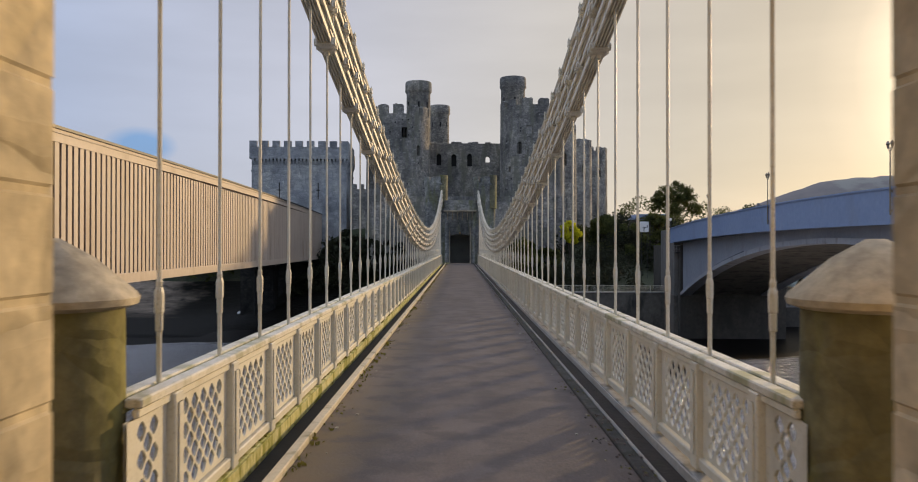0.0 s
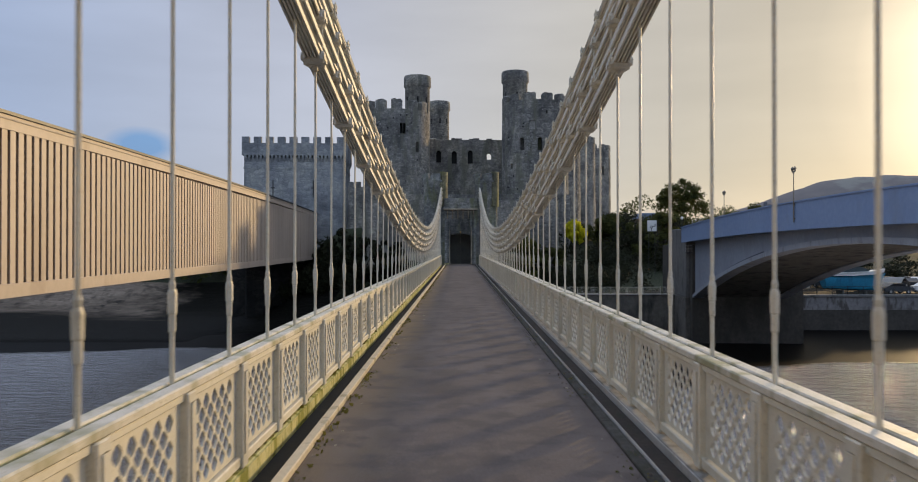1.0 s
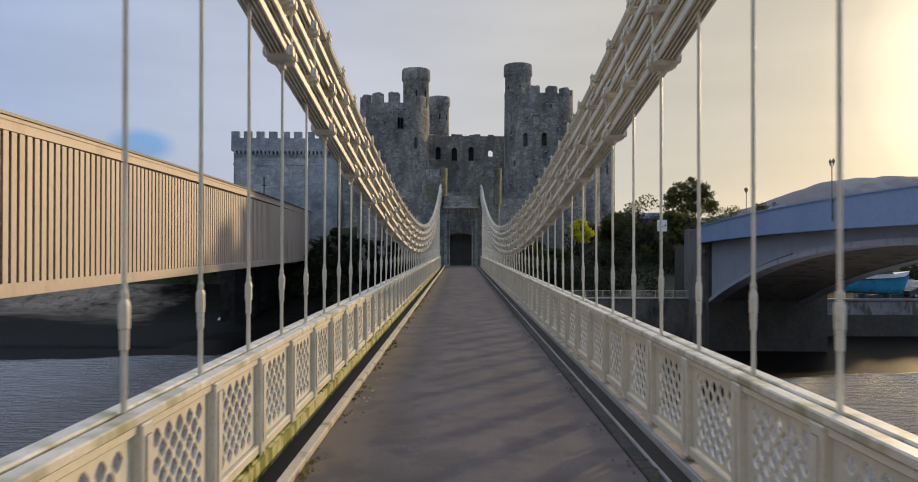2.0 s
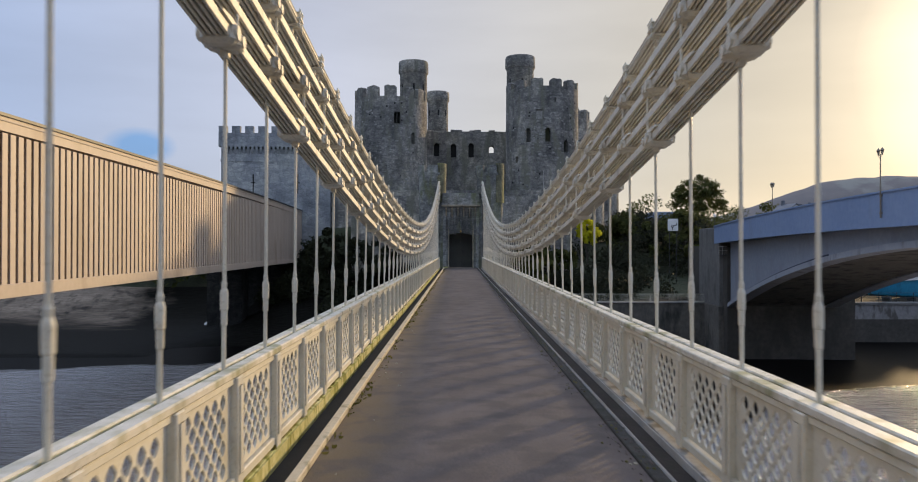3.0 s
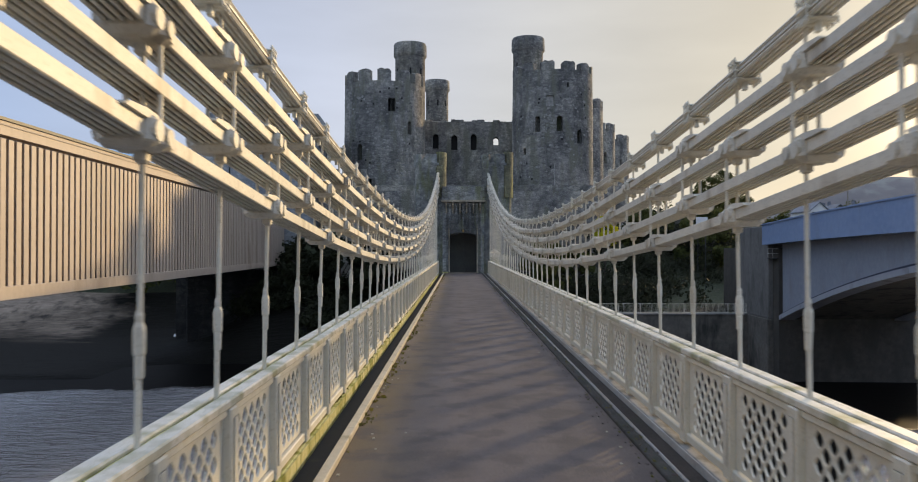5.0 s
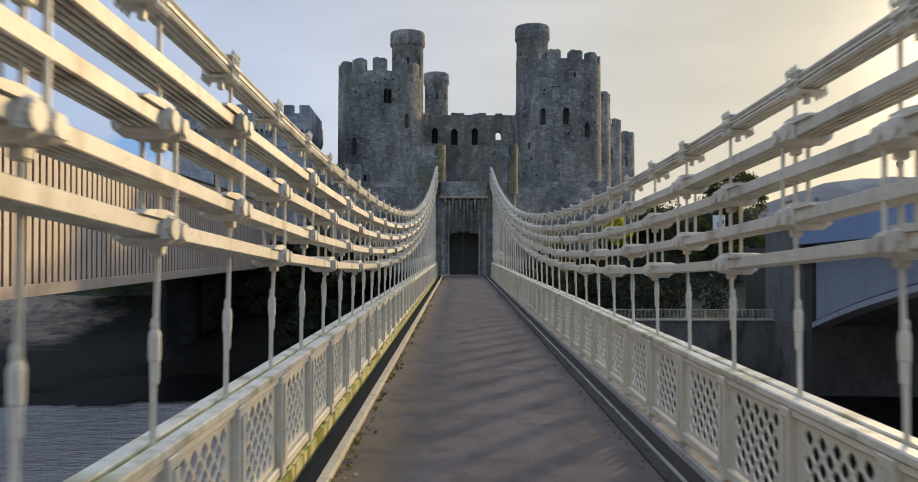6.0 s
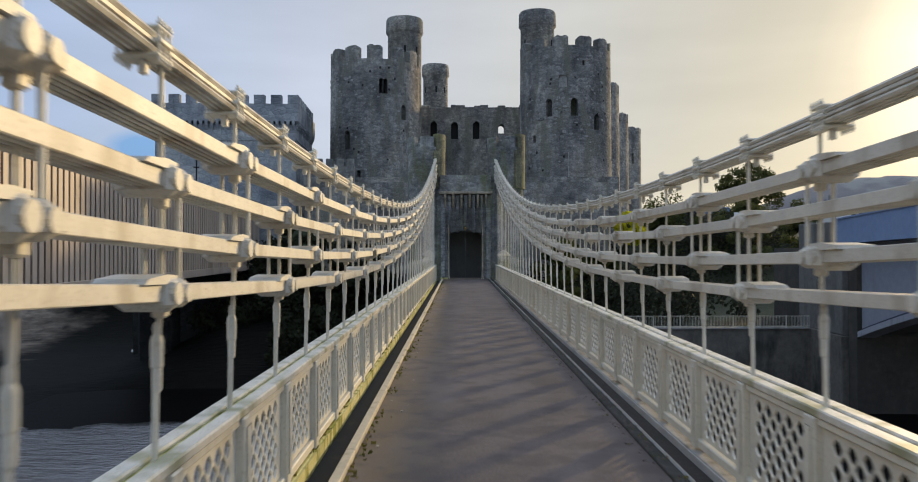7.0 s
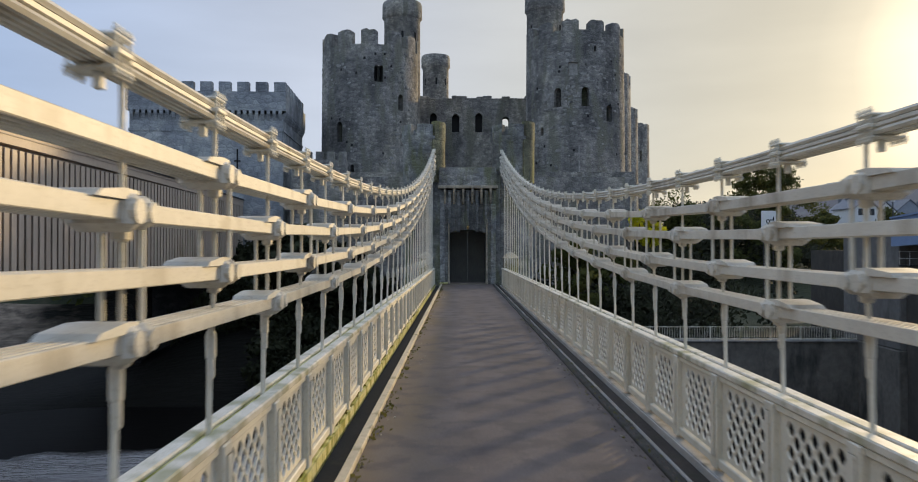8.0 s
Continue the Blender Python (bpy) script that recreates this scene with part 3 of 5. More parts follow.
def railing(side):
    s = side
    ob = thing("bridge_railing", 0, 0, 0, "cream painted iron railing of pierced panels between posts beside the footway", "railing", "bridge railings")

    def xbox(b, a, c, y0, y1, z0, z1, bev=0.0):
        return b.box(min(s * a, s * c), max(s * a, s * c), y0, y1, z0, z1, bev)

    y0, y1 = 5.3, 98.6
    part("top_rail", xbox(Build(), 2.225, 2.352, y0, y1, 1.13, 1.20, 0.012), RAIL_TOP, ob, "weathered cream top rail")
    part("top_rail", xbox(Build(), 2.41, 2.54, y0, y1, 1.13, 1.195, 0.012), RAIL_TOP, ob, "weathered cream top rail")
    part("rail_groove", xbox(Build(), 2.354, 2.408, y0, y1, 1.10, 1.165), MOSS if s < 0 else LEDGE, ob, "mossy groove between the top rails" if s < 0 else "grimy groove between the top rails")
    part("rail_moulding", xbox(Build(), 2.25, 2.30, y0, y1, 1.06, 1.128, 0.012), PAINT, ob)
    part("bottom_rail", xbox(Build(), 2.24, 2.34, y0, y1, 0.12, 0.22, 0.012), PAINT, ob)
    part("ledge", xbox(Build(), 2.215 if s < 0 else 2.165, 2.40, y0, y1, -0.18, 0.10 if s < 0 else 0.075, 0.015), MOSS if s < 0 else LEDGE, ob, "moss-stained ledge" if s < 0 else "grimy pale ledge")
    part("ledge_lip", xbox(Build(), 2.195 if s < 0 else 2.147, 2.213 if s < 0 else 2.163, y0, y1, -0.05, 0.095 if s < 0 else 0.07), MOSS if s < 0 else STEEL, ob)
    pm = PANEL
    post = xbox(xbox(xbox(Build(), 2.215, 2.36, -0.095, 0.095, 0.10, 1.128, 0.012), 2.20, 2.214, -0.05, 0.05, 0.24, 1.05, 0.006), 2.352, 2.41, -0.05, 0.05, 1.08, 1.14, 0.008).mesh("post")
    post.materials.append(PAINT)
    for yy in (hanger_y(FIRST) - 0.45, hanger_y(LAST) + 0.45):
        part("pierced_panel", SHORT, None, ob).location = (s * 2.295, yy, 0)
    for k in range(FIRST, LAST + 1):
        p = part("post", post, None, ob)
        p.location = (0, hanger_y(k), 0)
        if k < LAST:
            q = part("pierced_panel", pm, None, ob)
            q.location = (s * 2.295, hanger_y(k) + PITCH / 2, 0)
    return ob


def clip(poly, axis, lim, keep):
    """The part of a polygon on one side of an upright or level line."""
    out = []
    for p, q in zip(poly, poly[1:] + poly[:1]):
        dp, dq = (p[axis] - lim) * keep, (q[axis] - lim) * keep
        if dp >= 0:
            out.append(p)
        if dp * dq < 0:
            t = dp / (dp - dq)
            out.append((p[0] + t * (q[0] - p[0]), p[1] + t * (q[1] - p[1])))
    return out


def pierced_panel(span=PITCH, most=5):
    """An iron plate pierced by staggered rows of rounded lozenges."""
    b = Build()
    w, rows, z0, z1, half = span - 0.19, 7, 0.235, 1.055, 0.011
    p, r = 0.222, (z1 - z0 - 0.02) / (rows + 1)
    lo, hi = -w / 2, w / 2

    def face(pts):
        for t, flip in ((-half, False), (half, True)):
            b.add([(t, y, z) for y, z in pts], [tuple(range(len(pts)))[::-1 if flip else 1]])

    for j in range(-1, rows + 3):
        n = most if j % 2 == 1 else most - 1
        shift = -(n - 1) / 2
        for i in range(-4, n + 4):
            cx, cz = (shift + i) * p, z0 + 0.01 + j * r
            cell = [(cx + p / 2, cz), (cx, cz + r), (cx - p / 2, cz), (cx, cz - r)]
            if not (1 <= j <= rows and 0 <= i < n):
                for axis, lim, keep in ((0, lo, 1), (0, hi, -1), (1, z0, 1), (1, z1, -1)):
                    cell = clip(cell, axis, lim, keep) if len(cell) > 2 else []
                if len(cell) > 2:
                    face(cell)
                continue
            rim, hole = [], []
            for k in range(12):
                u = 2 * math.pi * k / 12
                c, d = math.cos(u), math.sin(u)
                m = 1 / (abs(c) / (p / 2) + abs(d) / r)
                rim.append((cx + c * m, cz + d * m))
                q = (abs(c / (p / 2)) ** 1.35 + abs(d / r) ** 1.35) ** (-1 / 1.35) * 0.735
                hole.append((cx + c * q, cz + d * q))
            for k in range(12):
                e = (k + 1) % 12
                face([rim[k], rim[e], hole[e], hole[k]])
                b.add([(-half, *hole[k]), (-half, *hole[e]), (half, *hole[e]), (half, *hole[k])], [(0, 1, 2, 3)])
    me = bpy.data.meshes.new("pierced_panel")
    me.from_pydata(b.v, [], b.f)
    bm = bmesh.new()
    bm.from_mesh(me)
    bmesh.ops.remove_doubles(bm, verts=bm.verts, dist=0.0005)
    bm.to_mesh(me)
    bm.free()
    me.materials.append(PAINT)
    return me


PANEL, SHORT = pierced_panel(), pierced_panel(0.9, 2)
railing(-1)
railing(1)

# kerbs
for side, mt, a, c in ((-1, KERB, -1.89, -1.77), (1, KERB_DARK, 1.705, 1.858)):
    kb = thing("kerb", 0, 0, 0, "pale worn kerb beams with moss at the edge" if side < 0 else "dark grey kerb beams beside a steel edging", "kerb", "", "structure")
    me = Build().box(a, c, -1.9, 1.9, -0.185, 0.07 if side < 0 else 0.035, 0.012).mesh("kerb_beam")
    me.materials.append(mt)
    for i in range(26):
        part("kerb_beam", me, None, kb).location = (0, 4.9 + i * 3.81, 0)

# ---- chains, cable and hangers ----
SAG = 0.00252
TIERS = {-1: (2.03, 2.34, 2.68, 3.015), 1: (1.955, 2.27, 2.635, 2.945)}
CABLE = {-1: 3.435, 1: 3.34}
CLAMP_AT = {-1: -0.26, 1: -0.2}


def chain_x(side, y):
    """The chains draw in a little towards midspan."""
    return side * (2.38 - 0.06 * max(0.0, 1 - ((y - SPAN_MID) / 34) ** 2))


def chain_z(y, z0):
    return z0 + SAG * (y - SPAN_MID) ** 2


BAR_X = (-0.104, -0.052, 0.0, 0.052, 0.104)
EYEBAR = Build().box(-0.0155, 0.0155, 0.1, 2 * PITCH - 0.1, -0.05, 0.05, 0.006).mesh("eyebar")
EYEBAR.materials.append(CHAIN)


def joint_mesh():
    """A saddle plate and two thick rounded collars round the eyes of the bars, with low pin heads."""
    b = Build()
    b.box(-0.17, 0.17, -0.285, -0.125, -0.104, 0.104, 0.04)
    b.box(-0.166, 0.166, -0.095, 0.055, -0.086, 0.086, 0.036)
    b.box(-0.14, 0.14, 0.046, 0.15, -0.058, 0.058, 0.024)
    for y, r, x in ((-0.205, 0.066, 0.185), (-0.02, 0.055, 0.181)):
        b.rod((-x, y, 0), (x, y, 0), r, 12)
    b.prism([(-0.60, 0.05), (-0.3, 0.052), (-0.13, 0.088), (-0.13, 0.103), (-0.29, 0.108), (-0.54, 0.082)], "x", -0.146, 0.146)
    b.box(-0.04, 0.04, -0.05, 0.05, -0.15, -0.06, 0.014)
    me = b.mesh("joint")
    me.materials.append(CHAIN)
    return me


JOINT = joint_mesh()


def along(p, q, scale=1.0):
    """A pose at p whose y axis points to q."""
    d = Vector(q) - Vector(p)
    return Matrix.Translation(p) @ Matrix.Rotation(-math.atan2(d.x, d.y), 4, "Z") @ Matrix.Rotation(math.atan2(d.z, d.y), 4, "X") @ Matrix.Diagonal((1, scale, 1, 1))


def chain(side, tier):
    ob = thing("suspension_chain", 0, 0, 0, "cream painted iron eyebar suspension chain of long links", "chain", "suspension chains")
    z0 = TIERS[side][tier]
    first = -1 if tier % 2 == 0 else -2
    ks = list(range(first, LAST + 4, 2))
    pts = [(chain_x(side, hanger_y(k)), hanger_y(k), chain_z(hanger_y(k), z0)) for k in ks]
    for a, c in zip(pts, pts[1:]):
        for dx in BAR_X:
            part("eyebar", EYEBAR, None, ob).matrix_basis = Matrix.Translation((dx, 0, 0)) @ along(a, c, (Vector(c) - Vector(a)).length / (2 * PITCH))
    for i, a in enumerate(pts):
        lo, hi = pts[max(0, i - 1)], pts[min(len(pts) - 1, i + 1)]
        d = Vector(hi) - Vector(lo)
        part("joint", JOINT, None, ob).matrix_basis = Matrix.Translation(a) @ Matrix.Rotation(math.atan2(d.z, d.y), 4, "X")


def cable(side):
    ob = thing("wire_cable", 0, 0, 0, "bundle of parallel cream wire ropes clamped above the chains", "cable", "wire cables")
    for i in range(4):
        for row in range(3):
            b = Build()
            m = 64
            ys = [Y_NEAR - 0.4 + (Y_FAR - Y_NEAR + 0.8) * j / m for j in range(m + 1)]
            n = 6
            for y in ys:
                z = chain_z(y, CABLE[side]) + 0.041 * (row - 1)
                for a in range(n):
                    t = 2 * math.pi * a / n + 0.5 * row
                    b.v.append((chain_x(side, y) + 0.048 * (i - 1.5) + 0.022 * math.cos(t), y, z + 0.022 * math.sin(t)))
            b.f = [(j * n + a, j * n + (a + 1) % n, j * n + n + (a + 1) % n, j * n + n + a) for j in range(m) for a in range(n)]
            part("wire_rope", b, CHAIN, ob, "", True)
    b = Build()
    for y in (-0.075, 0.0, 0.075):
        b.box(-0.125, 0.125, y - 0.026, y + 0.026, 0.07, 0.088, 0.005).box(-0.125, 0.125, y - 0.026, y + 0.026, -0.088, -0.07, 0.005)
        for sx in (-0.117, 0.117):
            b.rod((sx, y, -0.125), (sx, y, 0.128), 0.009)
            b.rod((sx, y, 0.089), (sx, y, 0.108), 0.018)
            b.rod((sx, y, -0.108), (sx, y, -0.089), 0.018)
    b.box(-0.135, 0.135, -0.09, 0.09, -0.015, 0.015, 0.006)
    b.box(-0.022, 0.022, -0.028, 0.028, -0.17, -0.088, 0.006)
    me = b.mesh("clamp")
    me.materials.append(PAINT)
    for k in range(-1, LAST + 3):
        y = hanger_y(k) + CLAMP_AT[side]
        sl = math.atan(2 * SAG * (y - SPAN_MID))
        part("clamp", me, None, ob).matrix_basis = Matrix.Translation((chain_x(side, y), y, chain_z(y, CABLE[side]))) @ Matrix.Rotation(sl, 4, "X")


COUPLER = Build().lathe(0, 0, [(0.023, -0.215), (0.029, -0.205), (0.030, -0.085), (0.028, -0.075)], 12).lathe(0, 0, [(0.031, -0.074), (0.037, -0.06), (0.038, 0.085), (0.034, 0.105), (0.024, 0.13)], 6, 0.39).lathe(0, 0, [(0.025, 0.131), (0.027, 0.17), (0.019, 0.20)], 10).mesh("coupler")
COUPLER.materials.append(PAINT)


def hanger(side, k):
    y = hanger_y(k)
    odd = k % 2 != 0
    ob = thing("hanger_rod", side * 2.38, y, 0, "slender cream iron hanger rod with a screw coupler above the rail", "hanger rod", "hanger rods")
    low = chain_z(y, TIERS[side][0] if odd else TIERS[side][1])
    up = chain_z(y, TIERS[side][2] if odd else TIERS[side][3])
    lean = chain_x(side, y) - side * 2.38
    part("lower_rod", Build().rod((0, 0, -0.4), (lean * 0.5, 0, 1.7), 0.022, 8), PAINT, ob)
    part("coupler", COUPLER, None, ob).location = (lean * 0.6, 0, 1.80 + 0.015 * math.sin(k * 2.3))
    part("upper_rod", Build().rod((lean * 0.7, 0, 1.9), (lean, 0, low), 0.019, 8), PAINT, ob)
    for dx in (-0.104, 0.0, 0.104):
        part("link_rod", Build().rod((lean + dx, 0, low), (lean + dx, 0, up), 0.017), PAINT, ob)
    part("cable_rod", Build().rod((lean, 0, up), (lean, 0, chain_z(y, CABLE[side]) - 0.06), 0.016), PAINT, ob)


for side in (-1, 1):
    for tier in range(4):
        chain(side, tier)
    cable(side)
    for k in range(FIRST, LAST + 1):
        hanger(side, k)


# ---- stone towers of the suspension bridge ----
def arc_outline(cx, cy, r0, r1, a0, a1, n):
    out = [(cx + r1 * math.cos(a0 + (a1 - a0) * i / n), cy + r1 * math.sin(a0 + (a1 - a0) * i / n)) for i in range(n + 1)]
    return out + [(cx + r0 * math.cos(a1 - (a1 - a0) * i / n), cy + r0 * math.sin(a1 - (a1 - a0) * i / n)) for i in range(n + 1)]


def bridge_tower(yc, face, material, label, half, arch_z):
    """Two round drums with a machicolated wall and an archway between; face: -1 or 1, the side towards the span."""
    ob = thing("bridge_tower", 0, yc, 0, label, "tower")
    front = face * 1.6
    for s in (-1, 1):
        d = Build().lathe(s * 3.22, 0, [(1.62, -9), (1.55, 0), (1.45, 0.4), (1.43, 10.0), (1.57, 10.25), (1.57, 10.5)], 28)
        part("drum", d, material, ob, "", True)
        for i in range(6):
            a = 2 * math.pi * i / 6 + 0.3
            part("merlon", Build().prism(arc_outline(s * 3.22, 0, 1.12, 1.55, a, a + 0.72, 5), "z", 10.505, 11.3), material, ob)
        x0, x1 = sorted((s * half, s * 1.95))
        if half < 1.5:
            part("pier", Build().box(x0, x1, -1.5, 1.5, -9, 6.2), material, ob)
        else:
            part("pier", Build().box(x0 + 0.012, x1 - 0.012, -1.485, 1.485, -9, 6.2), material, ob)
            for j in range(15):
                cuts = (-1.5, -0.45, 0.62, 1.5) if j % 2 else (-1.5, -0.98, 0.1, 1.08, 1.5)
                for c0, c1 in zip(cuts, cuts[1:]):
                    part("ashlar_block", Build().box(x0, x1, c0 + 0.005, c1 - 0.005, 0.005 + 0.41 * j, 0.40 + 0.41 * j, 0.018), material, ob)
        x0, x1 = sorted((s * 1.96, s * 4.4))
        part("flank", Build().box(x0, x1, -1.1, 1.1, -9, 8.0), material, ob)
    lintel = [(-half, arch_z)] + [(half * math.cos(math.pi * (1 - i / 10)), arch_z - 0.35 + 0.35 * math.sin(math.pi * i / 10)) for i in range(1, 10)] + [(half, arch_z), (half, 6.2), (-half, 6.2)]
    part("arch", Build().prism(lintel, "y", -1.4, 1.4), material, ob)
    part("string_course", Build().box(-2.1, 2.1, -1.95, 1.95, 6.72, 6.92, 0.03), CAP if half < 1.5 else GATE, ob, "pale string course")
    part("parapet", Build().box(-2.0, 2.0, -1.75, 1.75, 6.91, 8.2), material, ob)
    for i in range(6):
        x = -1.6 + 0.64 * i
        for f in (-1, 1):
            o = [(f * 1.5, 5.65), (f * 1.6, 5.75), (f * 1.68, 6.1), (f * 1.9, 6.45), (f * 1.9, 6.715), (f * 1.5, 6.715)]
            part("corbel", Build().prism(o, "x", x - 0.075, x + 0.075), CAP if half < 1.5 else material, ob)
    for i in range(5):
        x = -1.28 + 0.64 * i
        o = [(-1.5, 4.0), (-1.58, 4.25), (-1.62, 6.0), (-1.78, 6.6), (-1.5, 6.6)]
        if half < 1.5:
            part("pilaster", Build().prism([(p[0], p[1] - (0.35 if i % 2 else 0.0)) for p in o[:2]] + o[2:], "x", x - 0.1, x + 0.1), material, ob)
    part("wall_core", Build().box(-2.0, 2.0, -1.5, 1.5, 6.2, 6.648), material, ob)
    if half < 1.5:
        for s in (-1, 1):
            o = arc_outline(s * 3.22, 0, 1.3, 1.6, radians(-62), radians(12), 10)
            part("lichened_face", Build().prism(o, "z", 7.2, 10.24), MOSS_STONE, ob, "yellow-green lichened side of the drum")
            part("lichened_face", Build().prism(arc_outline(s * 3.22, 0, 1.1, 1.62, radians(-55), radians(8), 8), "z", 10.256, 11.55), MOSS_STONE, ob)
            part("jamb_shaft", Build().lathe(s * (half + 0.03), -1.52, [(0.1, 0), (0.1, 0.2), (0.065, 0.25), (0.065, 4.5), (0.09, 4.6)], 10), CAP, ob, "pale jamb shaft", True)
            part("buttress", Build().box(min(s * 1.62, s * 1.96), max(s * 1.62, s * 1.96), -1.72, -1.505, 0, 5.6, 0.03), material, ob)
        part("threshold", Build().box(-half, half, -1.6, -1.3, 0.0, 0.035, 0.01), CAP, ob, "pale worn threshold")
        lan = part("lantern", Build().lathe(0, -1.62, [(0.03, 3.86), (0.08, 3.9), (0.1, 4.02), (0.11, 4.04), (0.03, 4.12)], 8), AMBER, ob, "amber glazed lantern over the gateway")
        part("bracket", Build().rod((0, -1.4, 4.16), (0, -1.62, 4.14), 0.02), DARK_METAL, lan)
        # dark leaves are added to stand in for the passage's deep shade
        for s in (-1, 1):
            part("passage_leaf", Build().box(min(0.01 * s, s * half), max(0.01 * s, s * half), 1.41, 1.47, 0.02, arch_z + 0.1), TIMBER, ob, "dark leaf added to close the shaded gateway passage")
    return ob


bridge_tower(Y_FAR + 1.5, -1, GATE, "grey limestone bridge tower with round drums and an arched gateway", 1.31, 3.85)
bridge_tower(Y_NEAR - 1.5, 1, ASHLAR, "pale limestone bridge tower with round drums beside the footway", 1.60, 4.3)


def end_pier(x, y):
    ob = thing("stone_pier", x, y, -0.2, "round mossy stone end pier with a conical cap", "stone pier", "end piers")
    part("shaft", Build().lathe(0, 0, [(0.53, 0), (0.53, 0.35), (0.49, 0.4), (0.475, 2.02)], 28), PIER, ob, "", True)
    part("cap", Build().lathe(0, 0, [(0.48, 2.02), (0.565, 2.05), (0.575, 2.095), (0.55, 2.13), (0.28, 2.37), (0.06, 2.5)], 28), CAP, ob, "pale conical cap", True)


for s in (-1, 1):
    end_pier(2.78 if s > 0 else -2.835, 5.25)
    end_pier(s * 2.86, 98.7)


# ---- castle ----
def castle_thing(name, label, category, group=""):
    """One building of the castle; its plan is laid out in paces of 1.025 m."""
    ob = thing(name, 0, 0, -0.06, label, category, group)
    ob.scale = (1.026, 1.0225, 1.027)
    return ob


def round_wall(ob, cx, cy, r, z0, z1, material, openings=(), n=40, taper=0.02):
    """A round tower's wall with recessed openings (angle from the front in degrees, half width in degrees, z0, z1, and for a blocked one its depth)."""
    openings, depths = [o[:4] for o in openings], [o[4] if len(o) > 4 else 0.9 for o in openings]
    angles = {round(-180 + 360 * i / n, 3) for i in range(n)}
    levels = {z0, z1, (z0 + z1) / 2}
    for a, h, lo, hi in openings:
        angles = {q for q in angles if not a - h - 2 < q < a + h + 2} | {a - h, a + h}
        levels |= {lo, hi}
    angles, levels = sorted(angles), sorted(levels)

    def at(a, z, rr=0.0):
        q = r * (1 + taper * (z1 - z) / (z1 - z0)) - rr
        return (cx + q * math.sin(radians(a)), cy - q * math.cos(radians(a)), z)

    b, dark = Build(), Build()
    for i, a0 in enumerate(angles):
        a1 = angles[(i + 1) % len(angles)]
        if a1 <= a0:
            a1 += 360
        for l0, l1 in zip(levels, levels[1:]):
            am, lm = (a0 + a1) / 2, (l0 + l1) / 2
            if any(abs(am - a) < h and lo < lm < hi for a, h, lo, hi in openings):
                continue
            b.add([at(a0, l0), at(a1, l0), at(a1, l1), at(a0, l1)], [(0, 1, 2, 3)])
    for (a, h, lo, hi), dp in zip(openings, depths):
        o = [at(a - h, lo), at(a + h, lo), at(a + h, hi), at(a - h, hi)]
        q = [at(a - h, lo, dp), at(a + h, lo, dp), at(a + h, hi, dp), at(a - h, hi, dp)]
        b.add(o + q, [(0, 1, 5, 4), (1, 2, 6, 5), (2, 3, 7, 6), (3, 0, 4, 7)])
        if dp < 0.5:
            part("blocked_window", Build().add(q, [(0, 1, 2, 3)]), CASTLE_STONE, ob, "shallow window walled up with stone")
            continue
        part("window", Build().add(q, [(0, 1, 2, 3)]), BLACK if dp > 0.6 else RECESS_STONE, ob, "dark panel for the shade inside an unglazed window opening")
        drop = min(0.3 * (hi - lo), 0.8 * r * radians(h))
        for s in (-1, 1):
            c = [at(a + s * h, hi), at(a + s * h, hi - drop), at(a + s * h * 0.7, hi - 0.35 * drop), at(a + s * h * 0.2, hi)]
            d = [at(a + s * h, hi - drop, 0.88), at(a + s * h * 0.7, hi - 0.35 * drop, 0.88), at(a + s * h * 0.2, hi, 0.88)]
            b.add(c + d, [(0, 1, 2, 3), (1, 4, 5, 2), (2, 5, 6, 3)])
    b.add([at(a, z1, 0.9) for a in angles], [tuple(range(len(angles)))])
    me = bpy.data.meshes.new("wall")
    me.from_pydata(b.v, [], b.f)
    bm = bmesh.new()
    bm.from_mesh(me)
    bmesh.ops.remove_doubles(bm, verts=bm.verts, dist=0.002)
    bmesh.ops.recalc_face_normals(bm, faces=bm.faces)
    bm.to_mesh(me)
    bm.free()
    me.polygons.foreach_set("use_smooth", [True] * len(me.polygons))
    me.set_sharp_from_angle(angle=radians(35))
    part("wall", me, material, ob)


def merlons(ob, cx, cy, r, z, high, count, gap, phase, material, thick=0.8):
    """Battlements round a tower; phase: the angle of the middle of one gap from the front."""
    rnd = random.Random(int(cx * 7 + cy))
    for i in range(count):
        a = phase + 360 / count * i + gap / 2
        e = a + 360 / count - gap
        m = 6
        b = Build()
        ins, outs = [], []
        hs = [high + rnd.uniform(-0.10, 0.08) - ((0.08 + 0.2 * rnd.random()) if j in (0, m) else 0) for j in range(m + 1)]
        for j in range(m + 1):
            t = radians(a + (e - a) * j / m)
            for rr, lst in ((r, outs), (r - thick, ins)):
                lst.append((cx + rr * math.sin(t), cy - rr * math.cos(t)))
        p = [(x, y, z) for x, y in outs] + [(x, y, z + hs[j]) for j, (x, y) in enumerate(outs)]
        p += [(x, y, z) for x, y in ins] + [(x, y, z + hs[j]) for j, (x, y) in enumerate(ins)]
        k = m + 1
        f = []
        for j in range(m):
            f += [(j, j + 1, k + j + 1, k + j), (2 * k + j, 3 * k + j, 3 * k + j + 1, 2 * k + j + 1), (k + j, k + j + 1, 3 * k + j + 1, 3 * k + j), (j, 2 * k + j, 2 * k + j + 1, j + 1)]
        f += [(0, k, 3 * k, 2 * k), (m, 2 * k + m, 3 * k + m, k + m)]
        part("merlon", b.add(p, f), material, ob)


